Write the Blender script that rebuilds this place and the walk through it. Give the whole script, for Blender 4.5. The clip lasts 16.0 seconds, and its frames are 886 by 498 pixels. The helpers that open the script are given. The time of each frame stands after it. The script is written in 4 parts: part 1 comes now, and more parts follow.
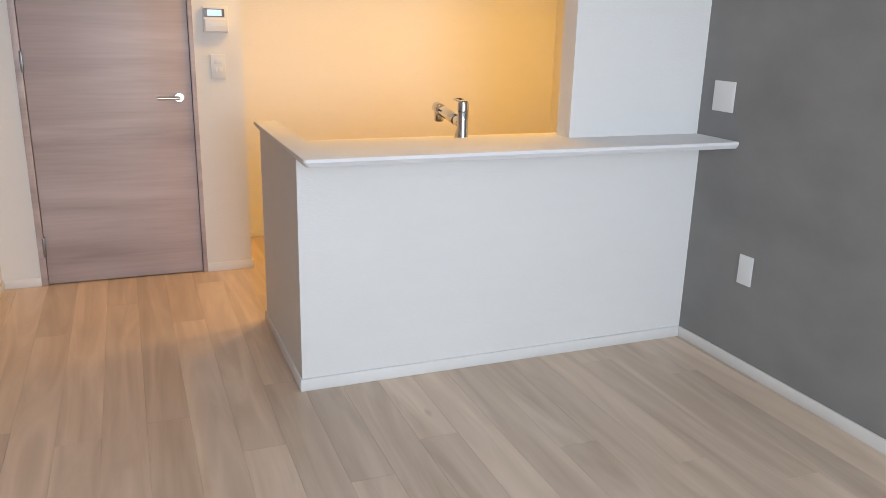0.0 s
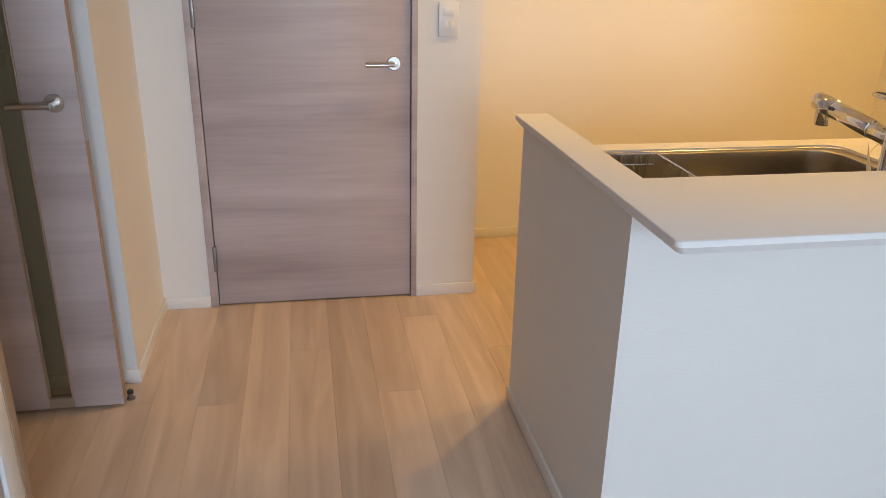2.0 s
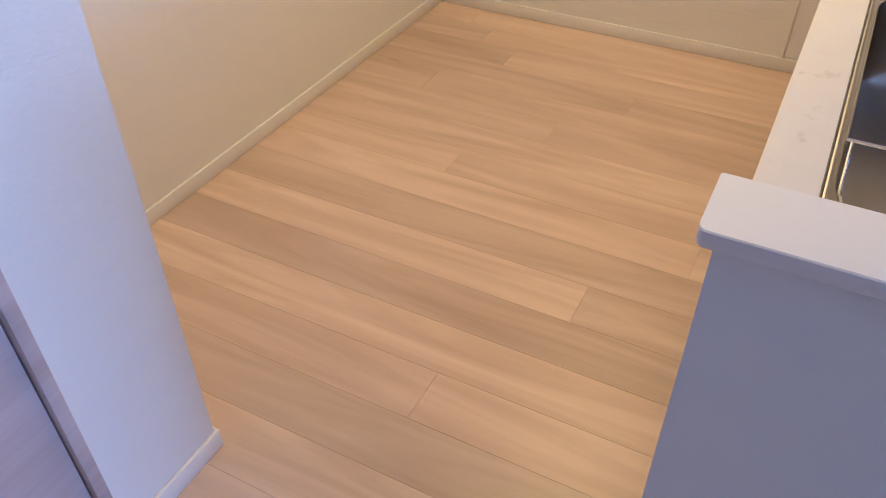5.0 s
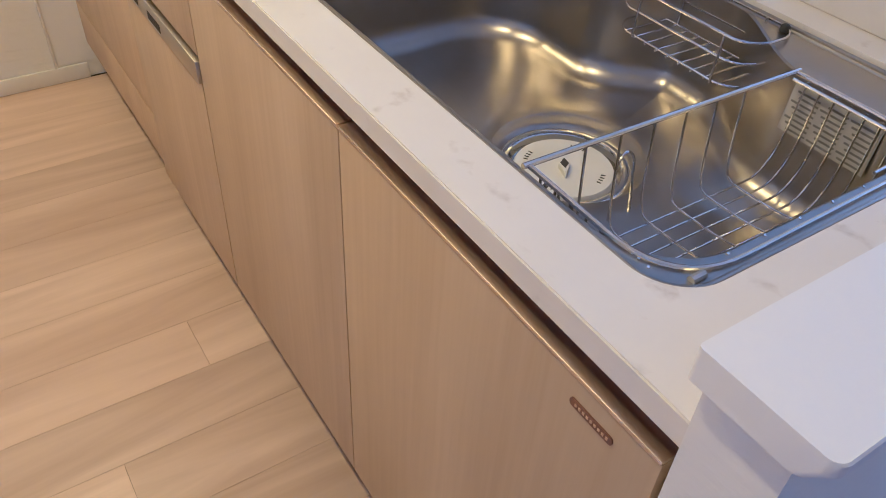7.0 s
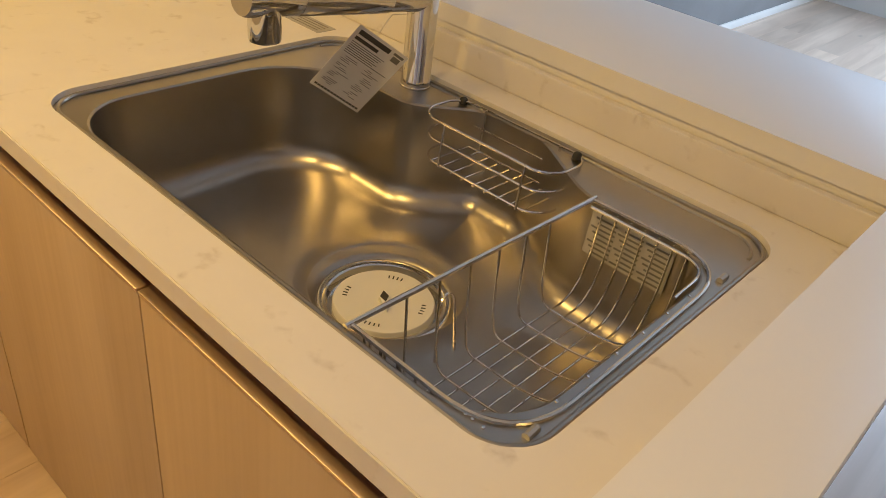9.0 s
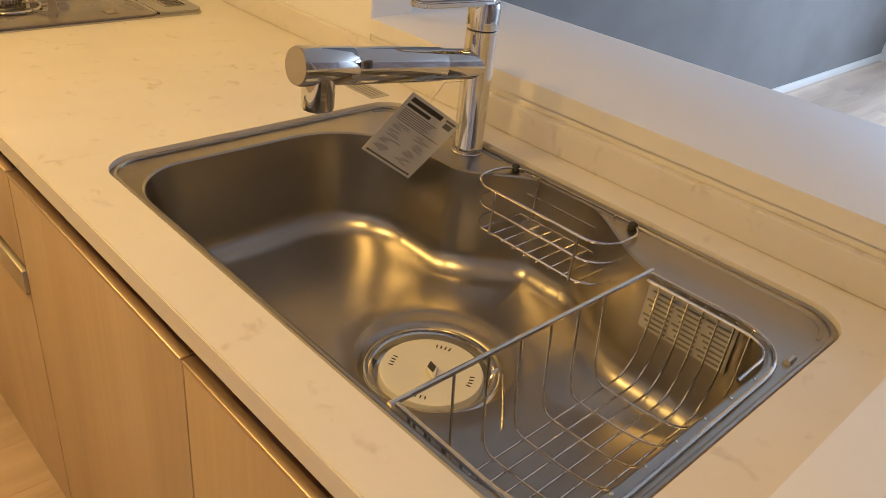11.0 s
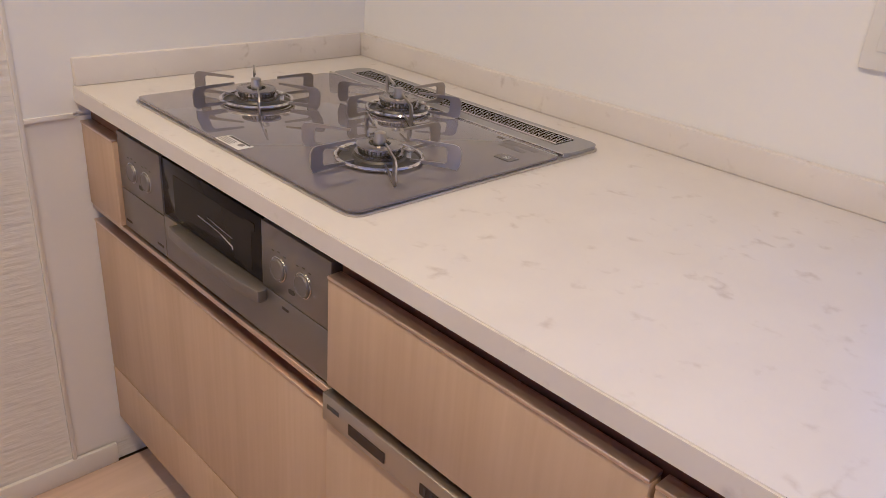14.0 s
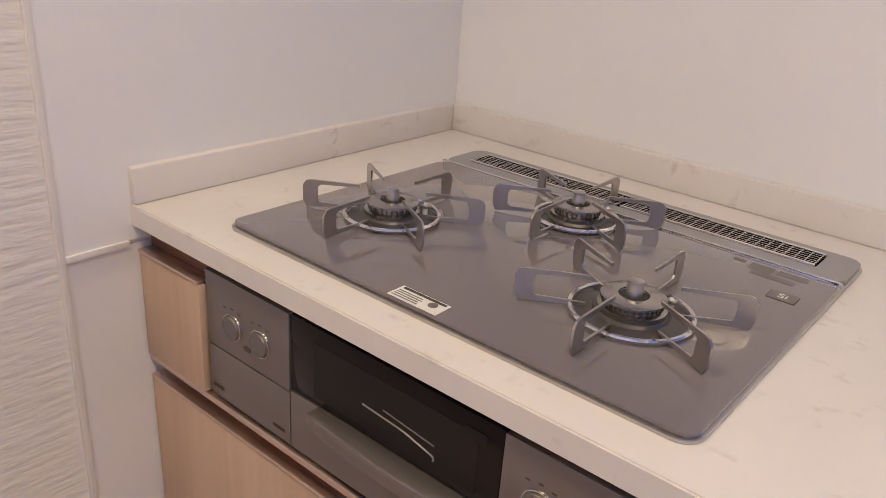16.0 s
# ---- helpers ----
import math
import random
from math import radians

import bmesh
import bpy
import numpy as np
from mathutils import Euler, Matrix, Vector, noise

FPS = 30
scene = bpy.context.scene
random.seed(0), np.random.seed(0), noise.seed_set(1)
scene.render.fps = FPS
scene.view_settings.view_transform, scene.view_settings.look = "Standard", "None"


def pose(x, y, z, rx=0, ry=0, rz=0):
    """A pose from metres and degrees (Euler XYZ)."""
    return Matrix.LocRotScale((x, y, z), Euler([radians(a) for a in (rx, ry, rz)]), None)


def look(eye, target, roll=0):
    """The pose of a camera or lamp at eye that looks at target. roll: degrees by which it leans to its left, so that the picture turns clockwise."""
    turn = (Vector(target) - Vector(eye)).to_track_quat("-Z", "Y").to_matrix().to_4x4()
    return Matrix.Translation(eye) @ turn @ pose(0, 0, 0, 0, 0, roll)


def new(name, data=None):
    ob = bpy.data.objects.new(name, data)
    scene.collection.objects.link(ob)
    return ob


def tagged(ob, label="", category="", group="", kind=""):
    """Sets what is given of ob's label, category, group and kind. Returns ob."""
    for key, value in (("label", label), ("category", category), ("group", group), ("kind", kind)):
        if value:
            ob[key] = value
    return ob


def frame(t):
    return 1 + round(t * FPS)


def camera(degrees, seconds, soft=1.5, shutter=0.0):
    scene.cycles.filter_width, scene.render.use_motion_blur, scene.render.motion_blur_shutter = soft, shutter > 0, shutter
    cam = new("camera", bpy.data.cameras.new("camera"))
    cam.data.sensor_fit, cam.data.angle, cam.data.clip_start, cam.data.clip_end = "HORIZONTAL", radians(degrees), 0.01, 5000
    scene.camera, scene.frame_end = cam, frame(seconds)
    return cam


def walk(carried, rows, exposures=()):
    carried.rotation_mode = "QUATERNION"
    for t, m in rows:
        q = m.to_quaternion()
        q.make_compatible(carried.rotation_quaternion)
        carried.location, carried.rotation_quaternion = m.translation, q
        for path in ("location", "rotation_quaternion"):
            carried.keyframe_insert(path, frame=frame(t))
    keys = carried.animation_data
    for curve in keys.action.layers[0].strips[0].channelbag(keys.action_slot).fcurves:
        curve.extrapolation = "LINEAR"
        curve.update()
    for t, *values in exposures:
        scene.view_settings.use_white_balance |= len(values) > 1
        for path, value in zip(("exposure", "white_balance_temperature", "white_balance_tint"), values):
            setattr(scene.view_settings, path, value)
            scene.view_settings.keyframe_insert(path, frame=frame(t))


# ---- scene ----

cam = camera(59.1, 16.0, soft=0.7)
PATH = [
    (0, (-0.545, -2.739, 1.379), (0.179, -0.959, 0.823), 1.4),
    (0.5, (-0.462, -2.427, 1.41), (0.064, -0.577, 0.861), 2.1),
    (1, (-0.466, -2.111, 1.415), (-0.096, -0.224, 0.864), 2.0),
    (1.5, (-0.577, -1.74, 1.404), (-0.264, 0.133, 0.777), 1.6),
    (2, (-0.62, -1.352, 1.389), (-0.288, 0.482, 0.665), 1.1),
    (2.5, (-0.658, -0.961, 1.362), (-0.28, 0.824, 0.544), 0.6),
    (3, (-0.685, -0.567, 1.353), (-0.136, 1.129, 0.447), 0.8),
    (3.2, (-0.69, -0.405, 1.341), (-0.067, 1.245, 0.399), 0.9),
    (5.3, (-0.549, 0.876, 1.37), (0.898, 1.313, 0.059), 0.5),
    (5.5, (-0.5, 0.931, 1.344), (0.989, 1.168, 0.03), 1.0),
    (6, (-0.309, 1.026, 1.294), (1.161, 0.813, -0.046), 1.4),
    (6.5, (-0.184, 1.071, 1.266), (1.175, 0.483, -0.078), 2.2),
    (7, (-0.09, 1.12, 1.274), (1.131, 0.251, -0.05), 3.7),
    (7.5, (-0.056, 1.102, 1.27), (1.07, 0.051, -0.006), 5.2),
    (8, (-0.038, 1.086, 1.285), (1.034, -0.092, 0.075), 6.3),
    (8.5, (-0.037, 1.086, 1.308), (0.988, -0.184, 0.152), 7.8),
    (10.8, (-0.029, 1.067, 1.311), (1.148, -0.199, 0.306), 7.0),
    (11, (-0.017, 1.064, 1.311), (1.18, -0.187, 0.309), 6.6),
    (11.5, (0.05, 1.07, 1.289), (1.3, -0.142, 0.305), 6.2),
    (12, (0.214, 1.106, 1.252), (1.486, -0.107, 0.297), 5.5),
    (12.5, (0.377, 1.145, 1.23), (1.651, -0.09, 0.308), 5.6),
    (13, (0.576, 1.169, 1.207), (1.869, -0.068, 0.314), 5.1),
    (13.5, (0.732, 1.215, 1.228), (2.016, -0.042, 0.351), 4.6),
    (14, (0.876, 1.288, 1.232), (2.145, -0.001, 0.378), 4.6),
    (14.5, (0.998, 1.313, 1.229), (2.244, -0.009, 0.393), 4.6),
    (15, (1.171, 1.282, 1.21), (2.391, -0.069, 0.381), 4.4),
    (15.5, (1.299, 1.266, 1.209), (2.49, -0.116, 0.39), 4.3),
    (16, (1.411, 1.271, 1.226), (2.564, -0.158, 0.433), 4.1),
]
walk(cam, [(t, look(eye, target, roll)) for t, eye, target, roll in PATH],
     [(0, -0.2, 7050, 23), (0.5, -0.37, 7050, 21), (1.0, -0.5, 6500, 18), (1.8, -0.38, 6650, 20), (3.2, -0.3, 5650, 22), (5.3, -0.26, 4320, 29), (7.0, -0.25, 4100, 26), (8.0, -0.38, 4550, 25), (8.5, -0.52, 5900, 19),
      (11.2, -0.49, 5950, 23), (11.8, -0.47, 5100, 27), (12.5, -0.43, 4770, 37), (13.3, -0.46, 4270, 39), (14.5, -0.48, 4000, 36), (16, -0.4, 3970, 37)])

# ---- light ----
world = bpy.data.worlds.new("sky")
scene.world = world
world.use_nodes = True
wn = world.node_tree.nodes
sky = wn.new("ShaderNodeTexSky")
sky.sky_type, sky.sun_disc = "NISHITA", False
sky.sun_elevation, sky.sun_rotation = radians(38), radians(70)
world.node_tree.links.new(sky.outputs[0], wn["Background"].inputs[0])
wn["Background"].inputs[1].default_value = 0.12


def lamp(name, kind, m, energy, colour, size=0.1, size_y=0.1, spot=None):
    data = bpy.data.lights.new(name, kind)
    data.energy, data.color = energy, colour
    if kind == "AREA":
        data.shape, data.size, data.size_y = "RECTANGLE", size, size_y
    else:
        data.shadow_soft_size = size
    if spot:
        data.spot_size, data.spot_blend = radians(spot), 0.9
    ob = new(name, data)
    ob.matrix_world = m
    return ob


CEIL = 2.4
LOW = 2.2      # lowered ceiling over the kitchen
WARM = (1.0, 0.615, 0.13)
DOWNLIGHTS = [(0.47, 1.29), (1.25, 1.29), (2.03, 1.29)]
for lx, ly in DOWNLIGHTS:
    lamp("downlight_lamp", "SPOT", pose(lx, ly, LOW - 0.03), 42, WARM, 0.035, spot=160)
lamp("window_daylight", "AREA", pose(0.0, -4.9, 1.45, 90, 0, 0), 145, (0.61, 0.83, 1.0), 1.4, 1.3)


# ---- materials ----
def material(name, colour, rough=0.5, metal=0.0, vary=0.0, vary_scale=4.0, bump=0.0, bump_scale=200.0, stretch=(1, 1, 1), coat=0.0, depth=0.002):
    m = bpy.data.materials.new(name)
    m.use_nodes = True
    n, l = m.node_tree.nodes, m.node_tree.links
    b = n["Principled BSDF"]
    b.inputs["Base Color"].default_value = (*colour, 1)
    b.inputs["Roughness"].default_value = rough
    b.inputs["Metallic"].default_value = metal
    b.inputs["Coat Weight"].default_value = coat
    co = n.new("ShaderNodeTexCoord")
    mp = n.new("ShaderNodeMapping")
    mp.inputs["Scale"].default_value = stretch
    l.new(co.outputs["Object"], mp.inputs[0])
    if vary:
        t = n.new("ShaderNodeTexNoise")
        t.inputs["Scale"].default_value, t.inputs["Detail"].default_value = vary_scale, 5
        l.new(mp.outputs[0], t.inputs["Vector"])
        r = n.new("ShaderNodeMapRange")
        r.inputs["To Min"].default_value, r.inputs["To Max"].default_value = 1 - vary, 1 + vary
        l.new(t.outputs["Fac"], r.inputs["Value"])
        mul = n.new("ShaderNodeMix")
        mul.data_type, mul.blend_type = "RGBA", "MULTIPLY"
        mul.inputs["Factor"].default_value = 1
        mul.inputs["A"].default_value = (*colour, 1)
        l.new(r.outputs[0], mul.inputs["B"])
        l.new(mul.outputs["Result"], b.inputs["Base Color"])
    if bump:
        t = n.new("ShaderNodeTexNoise")
        t.inputs["Scale"].default_value, t.inputs["Detail"].default_value = bump_scale, 3
        l.new(mp.outputs[0], t.inputs["Vector"])
        bp = n.new("ShaderNodeBump")
        bp.inputs["Strength"].default_value, bp.inputs["Distance"].default_value = bump, depth
        l.new(t.outputs["Fac"], bp.inputs["Height"])
        l.new(bp.outputs[0], b.inputs["Normal"])
    return m


def wood(name, dark, light, along, scale=1.0, rough=0.45, tone=0.1, bump=0.05, contrast=(0.32, 0.68), fine_share=0.28, swirl=0.5, knots=0.0):
    """Wood with its grain along one axis (0, 1, 2); every object takes its own shift and tone."""
    m = bpy.data.materials.new(name)
    m.use_nodes = True
    n, l = m.node_tree.nodes, m.node_tree.links
    b = n["Principled BSDF"]
    b.inputs["Roughness"].default_value = rough
    co, info = n.new("ShaderNodeTexCoord"), n.new("ShaderNodeObjectInfo")
    shift = n.new("ShaderNodeVectorMath")
    shift.operation = "MULTIPLY_ADD"
    shift.inputs[1].default_value = (37.0, 53.0, 29.0)
    l.new(info.outputs["Random"], shift.inputs[0])
    l.new(co.outputs["Object"], shift.inputs[2])
    mp = n.new("ShaderNodeMapping")
    s = [9.0 * scale] * 3
    s[along] = 0.9 * scale
    mp.inputs["Scale"].default_value = s
    l.new(shift.outputs[0], mp.inputs[0])
    big = n.new("ShaderNodeTexNoise")
    big.inputs["Scale"].default_value, big.inputs["Detail"].default_value, big.inputs["Distortion"].default_value = 1.0, 4, swirl
    l.new(mp.outputs[0], big.inputs["Vector"])
    mp2 = n.new("ShaderNodeMapping")
    s = [120.0 * scale] * 3
    s[along] = 5.0 * scale
    mp2.inputs["Scale"].default_value = s
    l.new(shift.outputs[0], mp2.inputs[0])
    fine = n.new("ShaderNodeTexNoise")
    fine.inputs["Scale"].default_value, fine.inputs["Detail"].default_value = 1.0, 3
    l.new(mp2.outputs[0], fine.inputs["Vector"])
    mix = n.new("ShaderNodeMix")
    mix.inputs["Factor"].default_value = fine_share
    l.new(big.outputs["Fac"], mix.inputs["A"])
    l.new(fine.outputs["Fac"], mix.inputs["B"])
    ramp = n.new("ShaderNodeValToRGB")
    e = ramp.color_ramp.elements
    e[0].position, e[0].color = contrast[0], (*dark, 1)
    e[1].position, e[1].color = contrast[1], (*light, 1)
    l.new(mix.outputs["Result"], ramp.inputs["Fac"])
    r = n.new("ShaderNodeMapRange")
    r.inputs["To Min"].default_value, r.inputs["To Max"].default_value = 1 - tone, 1 + tone
    l.new(info.outputs["Random"], r.inputs["Value"])
    mul = n.new("ShaderNodeMix")
    mul.data_type, mul.blend_type = "RGBA", "MULTIPLY"
    mul.inputs["Factor"].default_value = 1
    l.new(ramp.outputs["Color"], mul.inputs["A"])
    l.new(r.outputs[0], mul.inputs["B"])
    colour = mul
    if knots:
        mp3 = n.new("ShaderNodeMapping")
        s = [7.0] * 3
        s[along] = 2.6
        mp3.inputs["Scale"].default_value = s
        l.new(shift.outputs[0], mp3.inputs[0])
        spot = n.new("ShaderNodeTexVoronoi")
        spot.inputs["Scale"].default_value = 0.55
        l.new(mp3.outputs[0], spot.inputs["Vector"])
        k = n.new("ShaderNodeMapRange")
        k.inputs["From Max"].default_value = 0.06
        k.inputs["To Min"].default_value, k.inputs["To Max"].default_value = 1 - knots, 1.0
        l.new(spot.outputs["Distance"], k.inputs["Value"])
        colour = n.new("ShaderNodeMix")
        colour.data_type, colour.blend_type = "RGBA", "MULTIPLY"
        colour.inputs["Factor"].default_value = 1
        l.new(mul.outputs["Result"], colour.inputs["A"])
        l.new(k.outputs[0], colour.inputs["B"])
    l.new(colour.outputs["Result"], b.inputs["Base Color"])
    bp = n.new("ShaderNodeBump")
    bp.inputs["Strength"].default_value, bp.inputs["Distance"].default_value = bump, 0.001
    l.new(fine.outputs["Fac"], bp.inputs["Height"])
    l.new(bp.outputs[0], b.inputs["Normal"])
    return m


def quartz():
    """Off-white engineered stone with sparse grey-brown flecks and short veins."""
    m = material("quartz_worktop", (0.74, 0.70, 0.66), 0.28)
    n, l = m.node_tree.nodes, m.node_tree.links
    b = n["Principled BSDF"]
    co = n.new("ShaderNodeTexCoord")
    warp = n.new("ShaderNodeTexNoise")
    warp.inputs["Scale"].default_value, warp.inputs["Detail"].default_value = 28, 4
    l.new(co.outputs["Object"], warp.inputs["Vector"])
    add = n.new("ShaderNodeVectorMath")
    add.operation = "MULTIPLY_ADD"
    add.inputs[1].default_value = (0.03, 0.03, 0.03)
    l.new(warp.outputs["Color"], add.inputs[0])
    l.new(co.outputs["Object"], add.inputs[2])
    cell = n.new("ShaderNodeTexVoronoi")
    cell.feature = "DISTANCE_TO_EDGE"
    cell.inputs["Scale"].default_value = 24
    l.new(add.outputs[0], cell.inputs["Vector"])
    vein = n.new("ShaderNodeMapRange")
    vein.inputs["From Min"].default_value, vein.inputs["From Max"].default_value = 0.0, 0.13
    vein.inputs["To Min"].default_value, vein.inputs["To Max"].default_value = 1.0, 0.0
    l.new(cell.outputs["Distance"], vein.inputs["Value"])
    gate = n.new("ShaderNodeTexNoise")
    gate.inputs["Scale"].default_value, gate.inputs["Detail"].default_value = 26, 5
    l.new(co.outputs["Object"], gate.inputs["Vector"])
    g = n.new("ShaderNodeMapRange")
    g.inputs["From Min"].default_value, g.inputs["From Max"].default_value = 0.585, 0.70
    l.new(gate.outputs["Fac"], g.inputs["Value"])
    mulv = n.new("ShaderNodeMath")
    mulv.operation = "MULTIPLY"
    l.new(vein.outputs[0], mulv.inputs[0])
    l.new(g.outputs[0], mulv.inputs[1])
    grain = n.new("ShaderNodeTexNoise")
    grain.inputs["Scale"].default_value, grain.inputs["Detail"].default_value = 9, 6
    l.new(co.outputs["Object"], grain.inputs["Vector"])
    base = n.new("ShaderNodeMix")
    base.data_type = "RGBA"
    base.inputs["A"].default_value, base.inputs["B"].default_value = (0.70, 0.66, 0.62, 1), (0.80, 0.77, 0.74, 1)
    l.new(grain.outputs["Fac"], base.inputs["Factor"])
    mix = n.new("ShaderNodeMix")
    mix.data_type = "RGBA"
    mix.inputs["B"].default_value = (0.605, 0.56, 0.515, 1)
    l.new(mulv.outputs[0], mix.inputs["Factor"])
    l.new(base.outputs["Result"], mix.inputs["A"])
    l.new(mix.outputs["Result"], b.inputs["Base Color"])
    return m


WALLPAPER = material("white_wallpaper", (0.80, 0.78, 0.75), 0.75, vary=0.02, vary_scale=3, bump=0.35, bump_scale=40, stretch=(1, 1, 5))
STROKES = material("stroke_wallpaper", (0.80, 0.78, 0.75), 0.75, vary=0.02, vary_scale=3, bump=1.0, bump_scale=12, stretch=(1, 1, 7), depth=0.0032)
ACCENT = material("grey_plaster_wallpaper", (0.235, 0.225, 0.22), 0.8, vary=0.25, vary_scale=2.6, bump=0.25, bump_scale=30, stretch=(1, 1, 1.6))
PANEL = material("kitchen_panel", (0.86, 0.86, 0.87), 0.22, vary=0.01, bump=0.02, bump_scale=60)
LEDGE = material("white_melamine", (0.80, 0.79, 0.79), 0.58, vary=0.02, vary_scale=2, bump=0.03, bump_scale=300)
TRIM = material("white_trim", (0.80, 0.78, 0.75), 0.4, vary=0.02, vary_scale=6)
CEILING = material("ceiling_paper", (0.82, 0.81, 0.79), 0.85, vary=0.02)
QUARTZ = quartz()
FLOOR_WOOD = wood("oak_plank", (0.53, 0.388, 0.283), (0.735, 0.575, 0.445), 1, rough=0.36, tone=0.13, fine_share=0.07, swirl=1.5, contrast=(0.28, 0.72), knots=0.35)
CABINET_WOOD = wood("oak_cabinet", (0.465, 0.335, 0.195), (0.595, 0.452, 0.285), 2, 0.8, rough=0.4, tone=0.05)
DOOR_WOOD = wood("taupe_door_wood", (0.37, 0.295, 0.285), (0.60, 0.51, 0.50), 0, 0.62, rough=0.42, tone=0.03, fine_share=0.2, swirl=0.7)
DOOR_EDGE = material("door_edge", (0.38, 0.27, 0.19), 0.5, vary=0.1, vary_scale=20)
STEEL = material("brushed_steel", (0.43, 0.40, 0.36), 0.30, 1.0, vary=0.06, vary_scale=40, bump=0.03, bump_scale=400)
CHROME = material("chrome", (0.66, 0.65, 0.64), 0.05, 1.0)
WIRE = material("wire_steel", (0.76, 0.74, 0.72), 0.10, 1.0)
NICKEL = material("satin_nickel", (0.52, 0.50, 0.47), 0.3, 1.0)
GREY_METAL = material("grey_painted_metal", (0.235, 0.215, 0.205), 0.33, 0.65, bump=0.02, bump_scale=500)
TRIVET = material("trivet_steel", (0.46, 0.435, 0.415), 0.32, 1.0, vary=0.1, vary_scale=60)
BURNER = material("dark_burner_enamel", (0.10, 0.094, 0.092), 0.34, 0.55, vary=0.08, vary_scale=50)
HEAD = material("burner_head_metal", (0.42, 0.40, 0.385), 0.24, 1.0, vary=0.1, vary_scale=60)
GLASS_TOP = material("grey_glass_top", (0.165, 0.147, 0.156), 0.025, 0.0, coat=1.0)
GRILLE_GREY = material("grille_grey", (0.36, 0.36, 0.37), 0.35, 0.5)
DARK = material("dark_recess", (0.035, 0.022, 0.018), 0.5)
BROWN = material("brown_channel", (0.19, 0.092, 0.062), 0.32, 0.3)
BRONZE = material("bronze_edge", (0.72, 0.59, 0.48), 0.34, 0.95)
BLACK_GLASS = material("black_glass", (0.02, 0.017, 0.016), 0.08)
BLACK_GLASS.node_tree.nodes["Principled BSDF"].inputs["Specular IOR Level"].default_value = 0.12
# flat black without sheen: the shade of a deep exhaust opening, put into colour
WELL_SHADE = material("well_shade_black", (0.006, 0.006, 0.006), 1.0)
WELL_SHADE.node_tree.nodes["Principled BSDF"].inputs["Specular IOR Level"].default_value = 0.0
FILM = material("label_film", (0.50, 0.48, 0.45), 0.4, 0.1, vary=0.15, vary_scale=60)
KNOB = material("knob_metal", (0.215, 0.20, 0.19), 0.38, 0.65)
INNER = material("grill_inner_glass", (0.022, 0.019, 0.018), 0.12)
INNER.node_tree.nodes["Principled BSDF"].inputs["Specular IOR Level"].default_value = 0.12
PRINT = material("grey_print", (0.20, 0.195, 0.19), 0.6)
PAPER = material("white_paper", (0.75, 0.74, 0.71), 0.6, vary=0.03, vary_scale=30)
INK = material("dark_ink", (0.06, 0.055, 0.055), 0.6)
FOIL = material("silver_foil", (0.45, 0.44, 0.43), 0.3, 0.6, vary=0.2, vary_scale=90)
PLASTIC = material("white_plastic", (0.76, 0.75, 0.73), 0.35, vary=0.01)
RUBBER = material("black_rubber", (0.03, 0.03, 0.03), 0.6)
SCREEN = material("lcd_screen", (0.35, 0.55, 0.65), 0.2)
SCREEN.node_tree.nodes["Principled BSDF"].inputs["Emission Color"].default_value = (0.45, 0.75, 0.9, 1)
SCREEN.node_tree.nodes["Principled BSDF"].inputs["Emission Strength"].default_value = 0.5
LENS = material("lamp_lens", (0.9, 0.85, 0.75), 0.4)
LENS.node_tree.nodes["Principled BSDF"].inputs["Emission Color"].default_value = (1.0, 0.66, 0.36, 1)
LENS.node_tree.nodes["Principled BSDF"].inputs["Emission Strength"].default_value = 14
PANE = material("clear_glass", (0.9, 0.95, 0.93), 0.03)
PANE.node_tree.nodes["Principled BSDF"].inputs["Transmission Weight"].default_value = 1.0
SLIT = material("tinted_slit_glass", (0.50, 0.52, 0.42), 0.05)
SLIT.node_tree.nodes["Principled BSDF"].inputs["Transmission Weight"].default_value = 0.9


# ---- mesh helpers ----
ORIGIN = {}


def box(bm, x0, x1, y0, y1, z0, z1):
    vs = [bm.verts.new((x, y, z)) for x in (x0, x1) for y in (y0, y1) for z in (z0, z1)]
    for a in ((0, 1, 3, 2), (4, 6, 7, 5), (0, 4, 5, 1), (2, 3, 7, 6), (0, 2, 6, 4), (1, 5, 7, 3)):
        bm.faces.new([vs[i] for i in a])
    return bm


def cube(x0, x1, y0, y1, z0, z1, bevel=0.0, seg=2):
    bm = box(bmesh.new(), x0, x1, y0, y1, z0, z1)
    if bevel:
        bmesh.ops.bevel(bm, geom=bm.edges[:], offset=bevel, segments=seg, affect="EDGES", profile=0.5)
    return bm


def prism(points, z0, z1, bevel=0.0, axis="z"):
    """A flat outline (x, y) drawn out from z0 to z1; axis y takes (x, z) points, axis x takes (y, z)."""
    bm = bmesh.new()
    put = {"z": lambda p, d: (p[0], p[1], d), "y": lambda p, d: (p[0], d, p[1]), "x": lambda p, d: (d, p[0], p[1])}[axis]
    lo, hi = [bm.verts.new(put(p, z0)) for p in points], [bm.verts.new(put(p, z1)) for p in points]
    bm.faces.new(lo[::-1]), bm.faces.new(hi)
    k = len(points)
    for i in range(k):
        bm.faces.new((lo[i], lo[(i + 1) % k], hi[(i + 1) % k], hi[i]))
    bmesh.ops.recalc_face_normals(bm, faces=bm.faces[:])
    if bevel:
        edges = [e for e in bm.edges if e.calc_face_angle(0) > 0.6]
        bmesh.ops.bevel(bm, geom=edges, offset=bevel, segments=2, affect="EDGES", profile=0.5)
    return bm


